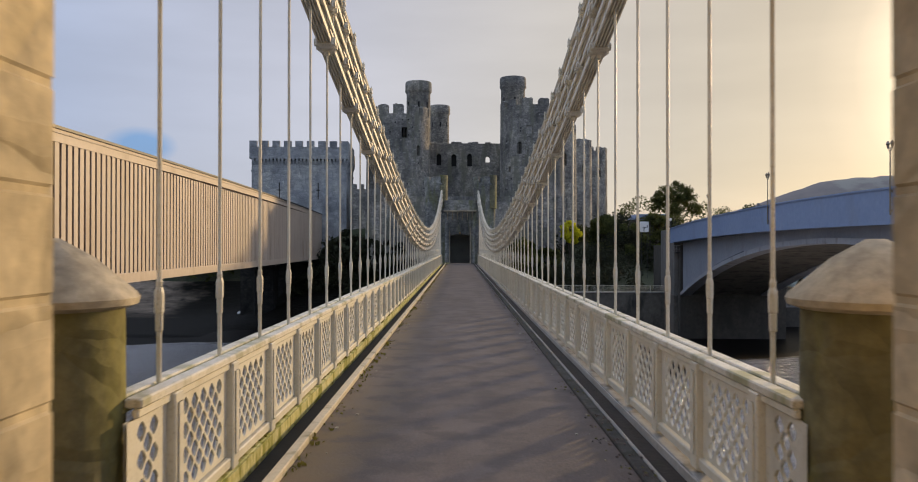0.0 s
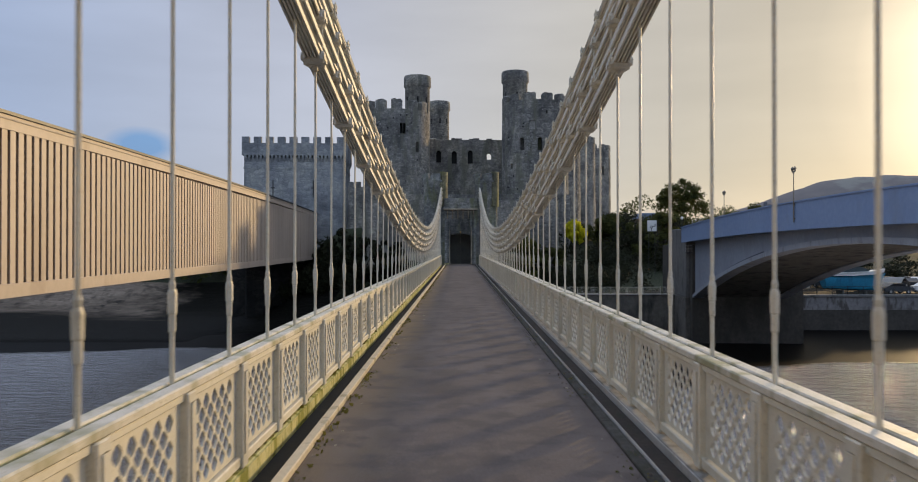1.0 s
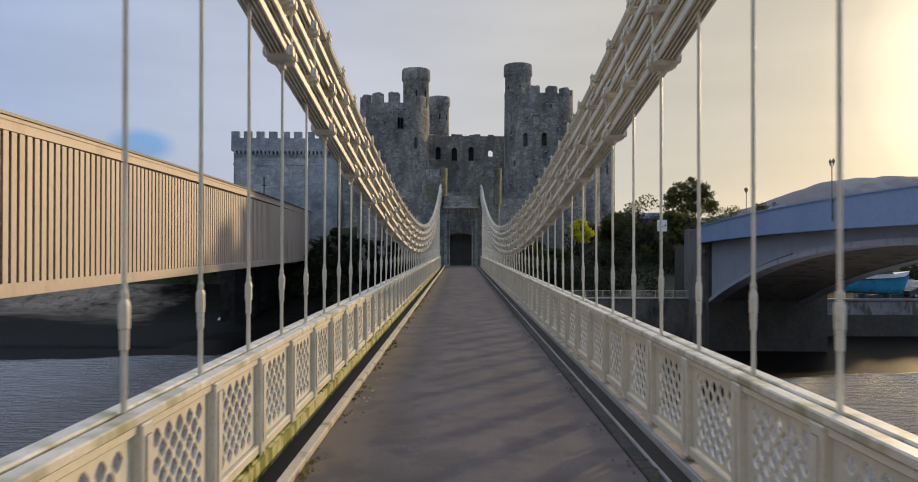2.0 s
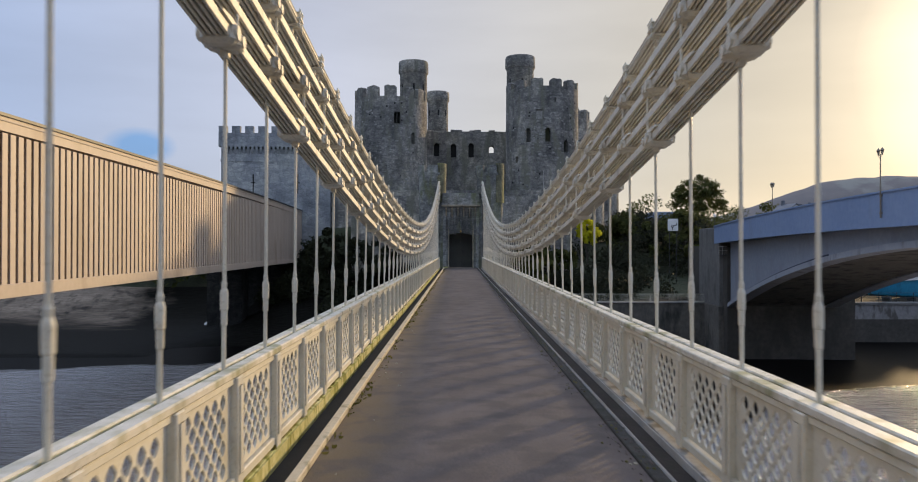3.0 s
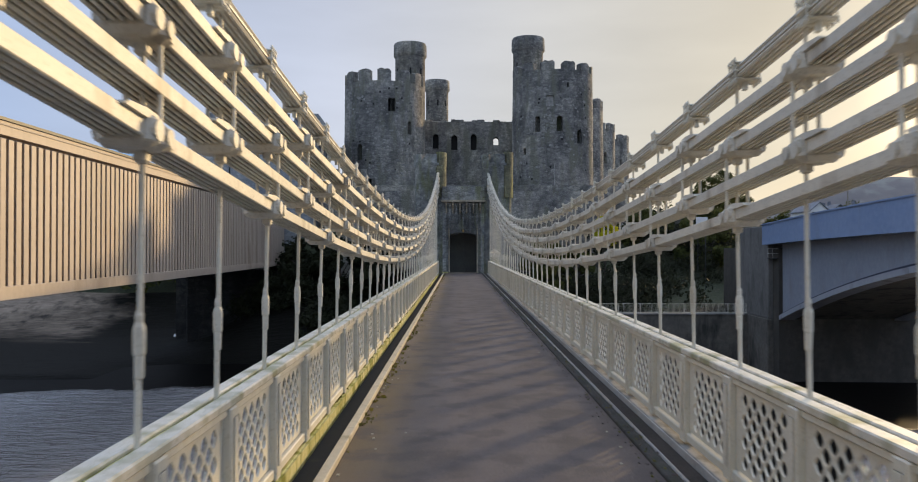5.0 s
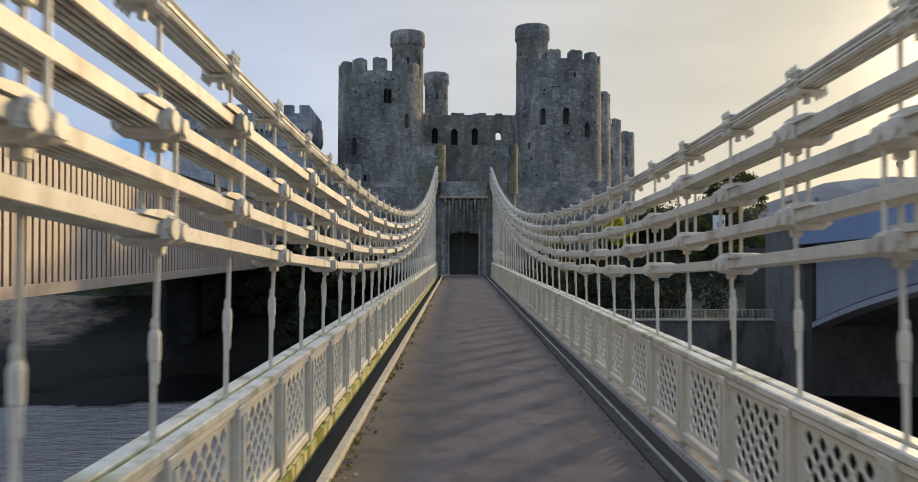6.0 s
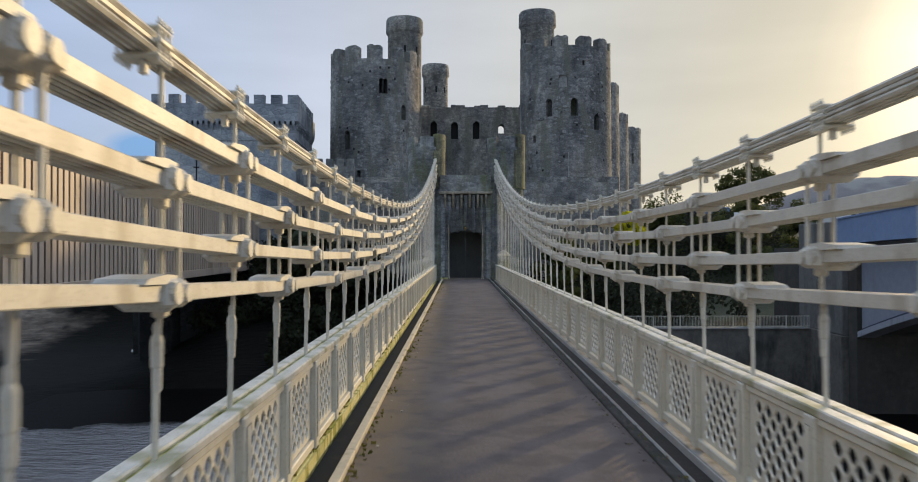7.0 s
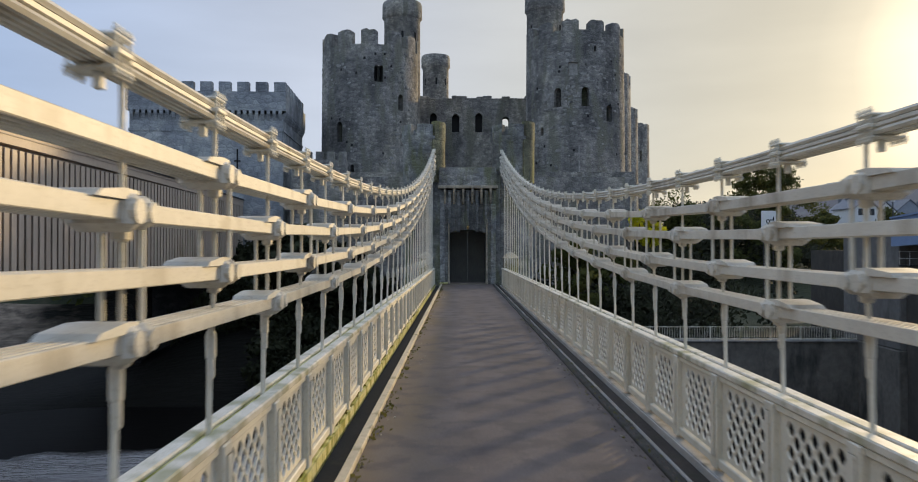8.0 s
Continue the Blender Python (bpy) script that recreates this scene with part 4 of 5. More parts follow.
def castle_tower(name, cx, cy, r, base, top, high, phase, openings, material, label, count=12, gap=10.5):
    ob = castle_thing(name, label, "castle tower", "castle towers")
    round_wall(ob, cx, cy, r, base, top, material, openings, 48, 0.035)
    merlons(ob, cx, cy, r, top - 0.01, high, count, gap, phase, material)
    return ob


def turret(ob, cx, cy, r, base, top, material):
    """A slim watch turret with a corbelled head."""
    b = Build().lathe(cx, cy, [(r, base), (r, top - 2.0), (r + 0.10, top - 1.85), (r + 0.22, top - 1.7), (r + 0.2, top - 0.25), (r + 0.1, top), (r - 0.5, top), (r - 0.55, top - 1.0)], 28)
    t = part("turret", b, material, ob, "slim round watch turret with a corbelled head", True)
    for a in (-50, 5, 48):
        q = radians(a)
        x, y = cx + (r - 0.02) * math.sin(q), cy - (r - 0.02) * math.cos(q)
        part("slit", Build().box(x - 0.13, x + 0.13, y - 0.05, y + 0.3, top - 4.6, top - 3.6), BLACK, t)


RUBBLE = []
for k, c in enumerate(((0.3, 0.22), (0.42, 0.26), (0.24, 0.18))):
    rk = random.Random(60 + k)
    o = [(c[0] / 2 * math.cos(a) * rk.uniform(0.8, 1.15) * 1.25, c[1] / 2 * math.sin(a) * rk.uniform(0.85, 1.15) * 1.25) for a in (0.4, 1.1, 2.0, 2.8, 3.6, 4.4, 5.2, 5.9)]
    q = [(x * 0.78, z * 0.78) for x, z in o]
    me = Build().add([(x, 0.05, z) for x, z in o] + [(x, -0.05, z) for x, z in q], [tuple(range(8, 16))] + [(i, (i + 1) % 8, 8 + (i + 1) % 8, 8 + i) for i in range(8)]).mesh("stone")
    me.materials.append(CASTLE_STONE)
    RUBBLE.append(me)


def rubble(ob, cx, cy, r, z0, z1, seed, count, patch, openings=()):
    """Single stones that stand proud of a round wall; patch: angles and heights between which they lie."""
    rnd = random.Random(seed)
    for _ in range(count):
        a, z = rnd.uniform(patch[0], patch[1]), rnd.uniform(patch[2], patch[3])
        if any(abs(a - o[0]) < o[1] + 2.5 and o[2] - 0.25 < z < o[3] + 0.25 for o in openings):
            continue
        q = r * (1 + 0.035 * (z1 - z) / (z1 - z0))
        t = radians(a)
        part("stone", RUBBLE[rnd.randrange(3)], None, ob).matrix_basis = pose(cx + q * math.sin(t), cy - q * math.cos(t), z, 0, rnd.uniform(-8, 8), a) @ Matrix.Diagonal((rnd.uniform(0.7, 1.5), rnd.uniform(0.6, 1.2), rnd.uniform(0.7, 1.3), 1))


t1 = castle_tower("castle_tower", -10.4, 131, 5.2, 0, 23.7, 1.55, -9.4,
                  [(13.2, 2.3, 19.8, 21.5), (19.0, 2.3, 19.8, 21.5), (-31, 4.2, 13.6, 15.7), (44, 3.6, 17.0, 18.7), (-14, 2.2, 10.2, 11.2)], CASTLE,
                  "massive round rubble castle tower with battlements and a watch turret")
turret(t1, -7.12, 134, 2.05, 10, 30.35, CASTLE)
t2 = castle_tower("castle_tower", 12.1, 131, 5.3, 0, 25.15, 1.12, 1.5,
                  [(-27.5, 4.2, 17.2, 19.2, 0.55), (3.3, 4.2, 17.2, 19.2, 0.55), (33.5, 4.4, 15.75, 17.5, 0.55), (15, 1.4, 22.9, 23.5), (-48, 2.4, 14.4, 15.3), (-10.3, 5.4, 20.4, 21.8, 0.22)], CASTLE,
                  "massive round rubble castle tower with battlements and a watch turret")
turret(t2, 9.08, 133.5, 2.05, 10, 31.0, CASTLE)
T1_HOLES = [(16, 6, 19.8, 21.5), (-31, 4.2, 13.6, 15.7), (44, 3.6, 17.0, 18.7), (-14, 2.2, 10.2, 11.2)]
T2_HOLES = [(-27.5, 4.2, 17.2, 19.2), (3.3, 4.2, 17.2, 19.2), (33.5, 4.4, 15.75, 17.5), (-10.3, 5.4, 20.4, 21.8)]
rubble(t1, -10.4, 131, 5.2, 0, 23.7, 71, 230, (-75, 75, 9, 23.4), T1_HOLES)
rubble(t2, 12.1, 131, 5.3, 0, 25.15, 72, 170, (-75, 75, 9, 24.9), T2_HOLES)
rubble(t2, 12.1, 131, 5.3, 0, 25.15, 73, 110, (-45, 10, 16.9, 19.3), T2_HOLES)
part("lightning_conductor", Build().rod((12.1 - 0.35, 125.5, 4), (12.1 - 0.35, 125.62, 13.1), 0.04), STEEL, t2, "pale lightning conductor strip")
for t_, cx, r, hl in ((t1, -10.4, 5.2, 23.7), (t2, 12.1, 5.3, 25.15)):
    rk = random.Random(int(r * 100))
    for i in range(16):
        a, z = radians(rk.uniform(-60, 60)), rk.uniform(11, hl - 0.8)
        q = r * (1 + 0.035 * (hl - z) / hl) - 0.09
        # near-black boxes take the place of shaded putlog holes
        part("putlog_patch", Build().box(-0.11, 0.11, -0.12, 0.1, -0.13, 0.13, 0.03), BLACK, t_).matrix_basis = pose(cx + q * math.sin(a), 131 - q * math.cos(a), z, 0, 0, math.degrees(a))
for cx, cy, r, top, ph in ((17.4, 150, 4.9, 23.8, 8), (26.0, 184, 5.0, 25.4, 3), (35.3, 214, 5.0, 27.4, 12), (-14, 165, 5, 24, 5)):
    castle_tower("castle_tower", cx, cy, r, 0, top, 1.6, ph, [(28, 4, top - 6.5, top - 4.2), (-20, 4, top - 9, top - 7)], CASTLE_B, "round rubble castle tower with worn battlements")
t3 = castle_thing("castle_turret", "slim round watch turret rising behind the castle wall", "turret")
turret(t3, -4.2, 163, 1.95, 8, 31.5, CASTLE_B)


def flat_wall(ob, x0, x1, y0, y1, z0, z1, material, openings=(), crest=None):
    """A wall along x with openings (x0, x1, z0, z1) right through it."""
    xs, zs = {x0, x1}, {z0, z1}
    for a, c, lo, hi in openings:
        xs |= {a, c}
        zs |= {lo, hi}
    xs, zs = sorted(xs), sorted(zs)
    b = Build()
    for a, c in zip(xs, xs[1:]):
        for lo, hi in zip(zs, zs[1:]):
            if any(o[0] <= a and c <= o[1] and o[2] <= lo and hi <= o[3] for o in openings):
                continue
            b.add([(a, y0, lo), (c, y0, lo), (c, y0, hi), (a, y0, hi), (a, y1, lo), (c, y1, lo), (c, y1, hi), (a, y1, hi)], [(0, 1, 2, 3), (5, 4, 7, 6)])
    for a, c, lo, hi in openings:
        b.add([(a, y0, lo), (c, y0, lo), (c, y0, hi), (a, y0, hi), (a, y1, lo), (c, y1, lo), (c, y1, hi), (a, y1, hi)], [(0, 4, 5, 1), (1, 5, 6, 2), (2, 6, 7, 3), (3, 7, 4, 0)])
    for a, c, lo, hi in openings:
        m, w = (a + c) / 2, (c - a) / 2
        for s in (-1, 1):
            p = [(m + s * w, hi), (m + s * w, hi - 0.8 * w), (m + s * w * 0.7, hi - 0.3 * w), (m + s * w * 0.2, hi)]
            b.add([(u, y0, v) for u, v in p] + [(u, y1, v) for u, v in p], [(0, 1, 2, 3), (1, 5, 6, 2), (2, 6, 7, 3), (7, 6, 5, 4)])
    b.add([(x0, y0, z0), (x0, y0, z1), (x0, y1, z1), (x0, y1, z0)], [(0, 1, 2, 3)])
    b.add([(x1, y0, z0), (x1, y0, z1), (x1, y1, z1), (x1, y1, z0)], [(3, 2, 1, 0)])
    b.add([(x0, y0, z1), (x1, y0, z1), (x1, y1, z1), (x0, y1, z1)], [(0, 1, 2, 3)])
    me = bpy.data.meshes.new("wall")
    me.from_pydata(b.v, [], b.f)
    part("wall", me, material, ob)


cw = castle_thing("castle_wall", "high rubble castle curtain wall with a row of dark windows", "castle wall")
wins = [(-6.1, -5.6, 17.2, 18.6), (-4.15, -3.3, 16.6, 18.7), (-1.5, -0.6, 16.4, 18.6), (1.3, 2.15, 16.4, 18.7), (4.55, 5.35, 17.1, 18.3)]
flat_wall(cw, -7.5, 9.5, 138.4, 140.2, 0, 20.3, CASTLE, wins)
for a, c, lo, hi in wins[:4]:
    part("window", Build().box(a - 0.1, c + 0.1, 139.2, 139.25, lo - 0.1, hi + 0.1), BLACK, cw, "dark panel for the shade inside an unglazed window opening")
rw = random.Random(4)
x = -7.5
while x < 9.3:
    w = rw.uniform(0.5, 1.3)
    part("coping_stone", Build().box(x, min(9.5, x + w), 138.5, 140.0, 20.29, 20.4 + rw.uniform(0.05, 0.45), 0.06), CASTLE, cw)
    x += w
hall = castle_thing("castle_hall_wall", "inner rubble wall of the roofless castle hall", "castle wall")
flat_wall(hall, -9, 4.0, 150, 151.2, 0, 21.0, CASTLE_B)
for (ax, ay), (bx, by), z in (((15.5, 134), (18, 148), 17), ((19, 153), (25, 181), 18), ((28, 187), (34.5, 211), 19), ((-13, 135), (-15, 162), 17)):
    w = castle_thing("castle_wall", "long rubble castle curtain wall", "castle wall")
    L = math.hypot(bx - ax, by - ay)
    o = part("wall", Build().box(0, L, -0.8, 0.8, 0, z), CASTLE_B, w)
    o.matrix_basis = Matrix.Translation((ax, ay, 0)) @ Matrix.Rotation(math.atan2(by - ay, bx - ax), 4, "Z")
bar = castle_thing("castle_outer_wall", "low rubble outer wall below the castle towers", "castle wall")
flat_wall(bar, -13.5, 13.5, 111.5, 112.4, -4, 8.6, CASTLE)
flat_wall(bar, -16.5, 16.5, 121.5, 122.6, -2, 10.0, CASTLE)
flat_wall(bar, -16.6, -11.4, 119.6, 120.8, -2, 11.0, CASTLE)
for i in range(5):
    part("merlon", Build().box(-16.5 + 1.1 * i, -15.85 + 1.1 * i, 119.6, 120.4, 10.99, 11.75), CASTLE, bar)

# ---- tubular railway bridge and its portal ----
tb = thing("railway_tube_bridge", -15.5, 0, 0, "long stone-coloured iron tube bridge with closely set upright ribs", "railway bridge", rz=2.93)
TT, TB, T0, T1 = 7.22, 0.30, -40.0, 123.0


def tube_top(y):
    return 7.52 - 0.00012 * (y - 75) ** 2


def strip(lo, hi, x0, x1, y0, y1, n=40):
    """A slab between two curves lo(y), hi(y)."""
    b = Build()
    for i in range(n + 1):
        y = y0 + (y1 - y0) * i / n
        b.v += [(x0, y, lo(y)), (x1, y, lo(y)), (x1, y, hi(y)), (x0, y, hi(y))]
    for i in range(n):
        for a, c in ((0, 1), (1, 2), (2, 3), (3, 0)):
            b.f.append((i * 4 + a, i * 4 + c, i * 4 + 4 + c, i * 4 + 4 + a))
    b.f += [(0, 1, 2, 3), (n * 4 + 3, n * 4 + 2, n * 4 + 1, n * 4)]
    return b


part("tube_wall", strip(lambda y: TB + 0.1, lambda y: tube_top(y) - 0.12, -4.5, -0.22, T0, T1), TUBE_DARK, tb)
part("top_flange", strip(lambda y: tube_top(y) - 0.66, lambda y: tube_top(y) - 0.10, -4.6, 0.14, T0, T1), TUBE, tb)
part("top_fillet", strip(lambda y: tube_top(y) - 0.28, lambda y: tube_top(y) - 0.22, -4.6, 0.18, T0, T1), TUBE_DARK, tb)
part("roof_edge", strip(lambda y: tube_top(y) - 0.095, lambda y: tube_top(y) + 0.03, -4.7, 0.22, T0, T1), DARK_METAL, tb)
part("bottom_flange", Build().box(-4.6, 0.14, T0, T1, TB, TB + 0.55, 0.02), TUBE, tb)
rib = Build().box(0.07, 0.11, -0.205, 0.205, TB + 0.5, 6.7, 0.01).box(-0.21, 0.068, -0.03, 0.03, TB + 0.5, 6.7).mesh("rib")
rib.materials.append(TUBE)
for i in range(int((T1 - T0) / 0.61)):
    part("rib", rib, None, tb).location = (0, T0 + 0.3 + 0.61 * i, 0)
tb2 = thing("railway_tube_bridge", -21.2, 0, 0, "second stone-coloured iron tube bridge alongside the first", "railway bridge", rz=2.93)
part("tube_wall", Build().box(-4.5, 0, T0, T1, TB, TT), TUBE_DARK, tb2)
for yy in (109.0,):
    pr = thing("bridge_pier", -15.5, 0, 0, "dark stone pier under the railway tube bridge", "bridge pier", rz=2.93)
    part("shaft", Build().box(-7.4, -4.6, yy - 1.5, yy + 1.5, -11, -0.5, 0.2), SHADED_STONE, pr)
    part("cap", Build().box(-7.6, -4.4, yy - 1.7, yy + 1.7, -0.49, 0.29, 0.08), SHADED_STONE, pr)

pt = thing("railway_portal", -17.8, 122, 0, "broad grey castellated stone portal tower at the tube bridge end", "portal tower", rz=2.93)
PW, PD, e = 14.7, 12.4, 0.3
part("shaft", Build().box(-PW, 0, 0, PD, -9, 15.6), PORTAL, pt)
part("head", Build().box(-PW - e, e, -e, PD + e, 15.9, 17.75), PORTAL, pt)
part("band", Build().box(-PW - 0.08, 0.08, -0.08, PD, 13.9, 14.15), PORTAL, pt)
me = Build().prism([(0.0, 14.95), (-e, 15.6), (-e, 15.9), (0.0, 15.9)], "x", -0.16, 0.16).mesh("corbel")
me.materials.append(PORTAL)
for i in range(26):
    part("corbel", me, None, pt).location = (-PW + 0.25 + (PW - 0.5) / 25 * i, 0, 0)
for i in range(22):
    part("corbel", me, None, pt).matrix_basis = pose(0, 0.3 + (PD - 0.6) / 21 * i, 0, 0, 0, 90)
n = 9
wm = (PW + 2 * e) / (n + (n - 1) * 0.55)
for i in range(n):
    x = -PW - e + wm * 1.55 * i
    part("merlon", Build().box(x, x + wm, -e, 0.4, 17.74, 18.7, 0.04), PORTAL, pt)
wd_ = (PD - 1.5) / (6 + 6 * 0.55)
for i in range(6):
    y = 1.0 + wd_ * 1.55 * i
    part("merlon", Build().box(-0.4, e, y, y + wd_, 17.74, 18.7, 0.04), PORTAL, pt)
for x in (-10.4, -4.4):
    part("arrow_slit", Build().box(x - 0.07, x + 0.07, -0.03, 0.2, 9.6, 12.2), BLACK, pt)
    part("arrow_slit", Build().box(x - 0.3, x + 0.3, -0.03, 0.2, 10.95, 11.09), BLACK, pt)
ab = thing("railway_abutment", 0, 0, 0, "dark stone abutment below the railway portal", "abutment")
part("wall", Build().box(-33, -16.6, 117, 122.1, -11, -0.2), SHADED_STONE, ab)

# ---- road bridge ----
rb = thing("road_bridge", 21.0, 0, 0, "blue-grey concrete road bridge with one shallow arch over the river", "road bridge", rz=-2.405)


def road_top(y):
    return 5.38 - 0.00068 * (y - 52) ** 2


def road_low(y):
    return 3.45 - 0.00045 * (y - 50) ** 2


def soffit(y):
    return 2.45 - 0.0038 * (y - 51.5) ** 2


part("fascia", strip(road_low, road_top, 0, 0.3, 3, 92.2), FASCIA, rb, "pale blue-grey parapet fascia")
part("coping", strip(lambda y: road_top(y), lambda y: road_top(y) + 0.10, -0.08, 0.45, 3, 92.2), FASCIA, rb)
part("road_deck", strip(lambda y: road_low(y) + 0.05, lambda y: road_low(y) + 0.7, 0.3, 12.2, 3, 92.2), CONCRETE, rb)
part("fascia", strip(road_low, road_top, 12.2, 12.5, 3, 92.2), FASCIA, rb)
for xx in (1.2, 10.4):
    part("spandrel", strip(lambda y: min(soffit(y), road_low(y) - 0.05), lambda y: road_low(y) + 0.04, xx, xx + 0.8, 10.5, 90.9), CONCRETE, rb)
    part("arch_rib", strip(lambda y: soffit(y) - 0.02, lambda y: min(soffit(y) + 0.36, road_low(y) + 0.03), xx - 0.3, xx + 0.9, 10.5, 90.9), RIB, rb, "pale projecting arch ring")
    # flat dark strips stand in for a shadowed groove above the ring
    for y0, y1 in ((10.5, 34.0), (69.0, 90.9)):
        part("joint", strip(lambda y: soffit(y) + 0.37, lambda y: soffit(y) + 0.55, xx - 0.02, xx + 0.1, y0, y1), GROOVE_SHADE, rb, "dark strip for the shaded groove above the arch ring")
part("arch_barrel", strip(lambda y: soffit(y) + 0.1, lambda y: soffit(y) + 0.5, 2.05, 10.35, 10.5, 90.9), SOFFIT, rb, "dark underside of the arch")
# the abutment's dark brown takes in the wet and the shade under the arch
part("abutment", Build().box(0.9, 13, 90.95, 106, -11, 2.4), QUAY, rb, "dark brown abutment")
part("pilaster", Build().box(0.5, 2.2, 92.25, 99.6, -3.5, 4.25, 0.06), CONCRETE_OLD, rb, "weathered grey-brown end pier")
part("inspection_platform", Build().box(0.42, 1.05, 91.0, 92.2, 1.5, 1.58), DARK_METAL, rb)
for z in (1.95, 2.35):
    part("platform_rail", Build().rod((0.45, 91.0, z), (1.05, 91.0, z), 0.02).rod((0.45, 91.0, z), (0.45, 92.2, z), 0.02), STEEL, rb)
for px, py in ((0.45, 91.0), (1.03, 91.0), (0.45, 92.1)):
    part("platform_post", Build().rod((px, py, 1.55), (px, py, 2.38), 0.02), STEEL, rb)
part("pilaster_base", Build().box(0.42, 2.3, 92.15, 99.7, -11, -3.51, 0.06), SOFFIT, rb, "dark brown base")
part("abutment", Build().box(0.9, 13, -6, 10.4, -11, 2.0), CONCRETE, rb)


def street_lamp(x, y, z):
    ob = thing("street_lamp", x, y, z, "gold-brown street lamp with two lanterns on a slim post", "street lamp", "street lamps")
    part("post", Build().lathe(0, 0, [(0.05, -1.5), (0.05, 0.3), (0.038, 0.4), (0.03, 1.95), (0.022, 2.1)], 8), LAMP_PAINT, ob)
    part("bracket", Build().box(-0.05, 0.25, -0.05, 0.05, -0.3, -0.2).box(-0.05, 0.25, -0.05, 0.05, -1.3, -1.2), LAMP_PAINT, ob)
    part("arm", Build().rod((0, -0.2, 2.02), (0, 0.2, 2.02), 0.016).rod((0, -0.2, 2.0), (0, 0, 1.8), 0.012).rod((0, 0.2, 2.0), (0, 0, 1.8), 0.012), LAMP_PAINT, ob)
    for s in (-0.2, 0.2):
        lan = part("lantern", Build().lathe(0, s, [(0.045, 2.02), (0.10, 2.26), (0.125, 2.28), (0.04, 2.4), (0.015, 2.44)], 6), LAMP_PAINT, ob)
        part("pane", Build().lathe(0, s, [(0.05, 2.05), (0.098, 2.25)], 6, 0.0), GLASS, lan)


for x, y in ((22.6, 40.9), (23.4, 59.2), (24.72, 77.5)):
    street_lamp(x, y, road_top(y) + 0.1)

# ---- far bank on the right ----
sw = thing("sea_wall", 0, 0, 0, "weathered concrete sea wall under the bank", "sea wall", "", "structure")
part("wall", Build().box(9.5, 26.2, 97.2, 98.6, -11, -3.62), SOFFIT, sw)
part("coping", Build().box(9.4, 26.2, 97.1, 98.7, -3.615, -3.5, 0.03), CONCRETE_OLD, sw)
part("quay_wall", Build().box(38, 160, 104.1, 105.8, -11, -5.9), QUAY, sw, "dark brown foot of the quay")
part("quay_wall", Build().box(38, 160, 104.2, 105.8, -5.896, -4.3), QUAY_STONE, sw, "pale masonry of the quay")
part("quay_coping", Build().box(38, 160, 104.1, 105.9, -4.295, -4.0, 0.04), CONCRETE_OLD, sw, "pale stone coping of the quay")
pf = thing("promenade_fence", 0, 0, 0, "pale metal railing along the waterside promenade", "fence")
for z in (-3.42, -2.66):
    part("fence_rail", Build().box(10, 26, 97.5, 97.54, z, z + 0.045), RAIL_TOP, pf)
bar_me = Build().box(-0.009, 0.009, -0.009, 0.009, -3.5, -2.63).mesh("fence_bar")
bar_me.materials.append(RAIL_TOP)
for i in range(145):
    part("fence_bar", bar_me, None, pf).location = (10.05 + 0.11 * i, 97.52, 0)
for i in range(9):
    part("fence_post", Build().box(10.0 + 1.98 * i, 10.05 + 1.98 * i, 97.49, 97.55, -3.5, -2.58), RAIL_TOP, pf)

# hills
hb = Build()
for j in range(9):
    for i in range(121):
        x = -200 + 26 * i
        u = (x - 1225) / 420
        top = 182 * math.exp(-u * u * (0.85 if u < 0 else 0.4)) + 42 + 12 * noise.noise((x * 0.006, 1.3, 0)) + 5 * noise.noise((x * 0.03, 4.3, 0))
        t = j / 8
        hb.v.append((x, 2000 + 320 * t, -12 + top * (1 - (1 - t) ** 2)))
hb.f = [(j * 121 + i, j * 121 + i + 1, j * 121 + 122 + i, j * 121 + 121 + i) for j in range(8) for i in range(120)]
tagged(part("hill", hb, HILL, None, "", True), "hazy grey-brown hill on the skyline", "hill", "", "structure")


# ---- trees ----
def leafy(b, rnd, c, r, count, size, flat=0.8):
    """A clump of small leaf sprays round c."""
    for _ in range(count):
        d = Vector((rnd.gauss(0, 1), rnd.gauss(0, 1), rnd.gauss(0, 1) * flat)).normalized() * (r * rnd.random() ** 0.4)
        p = Vector(c) + Vector((d.x, d.y, d.z * flat))
        u = Vector((rnd.gauss(0, 1), rnd.gauss(0, 1), rnd.gauss(0, 1))).normalized()
        w = u.orthogonal().normalized()
        s = size * rnd.uniform(0.6, 1.3)
        b.add([p - u * s, p + w * s * 0.55, p + u * s, p - w * s * 0.55], [(0, 1, 2, 3)])


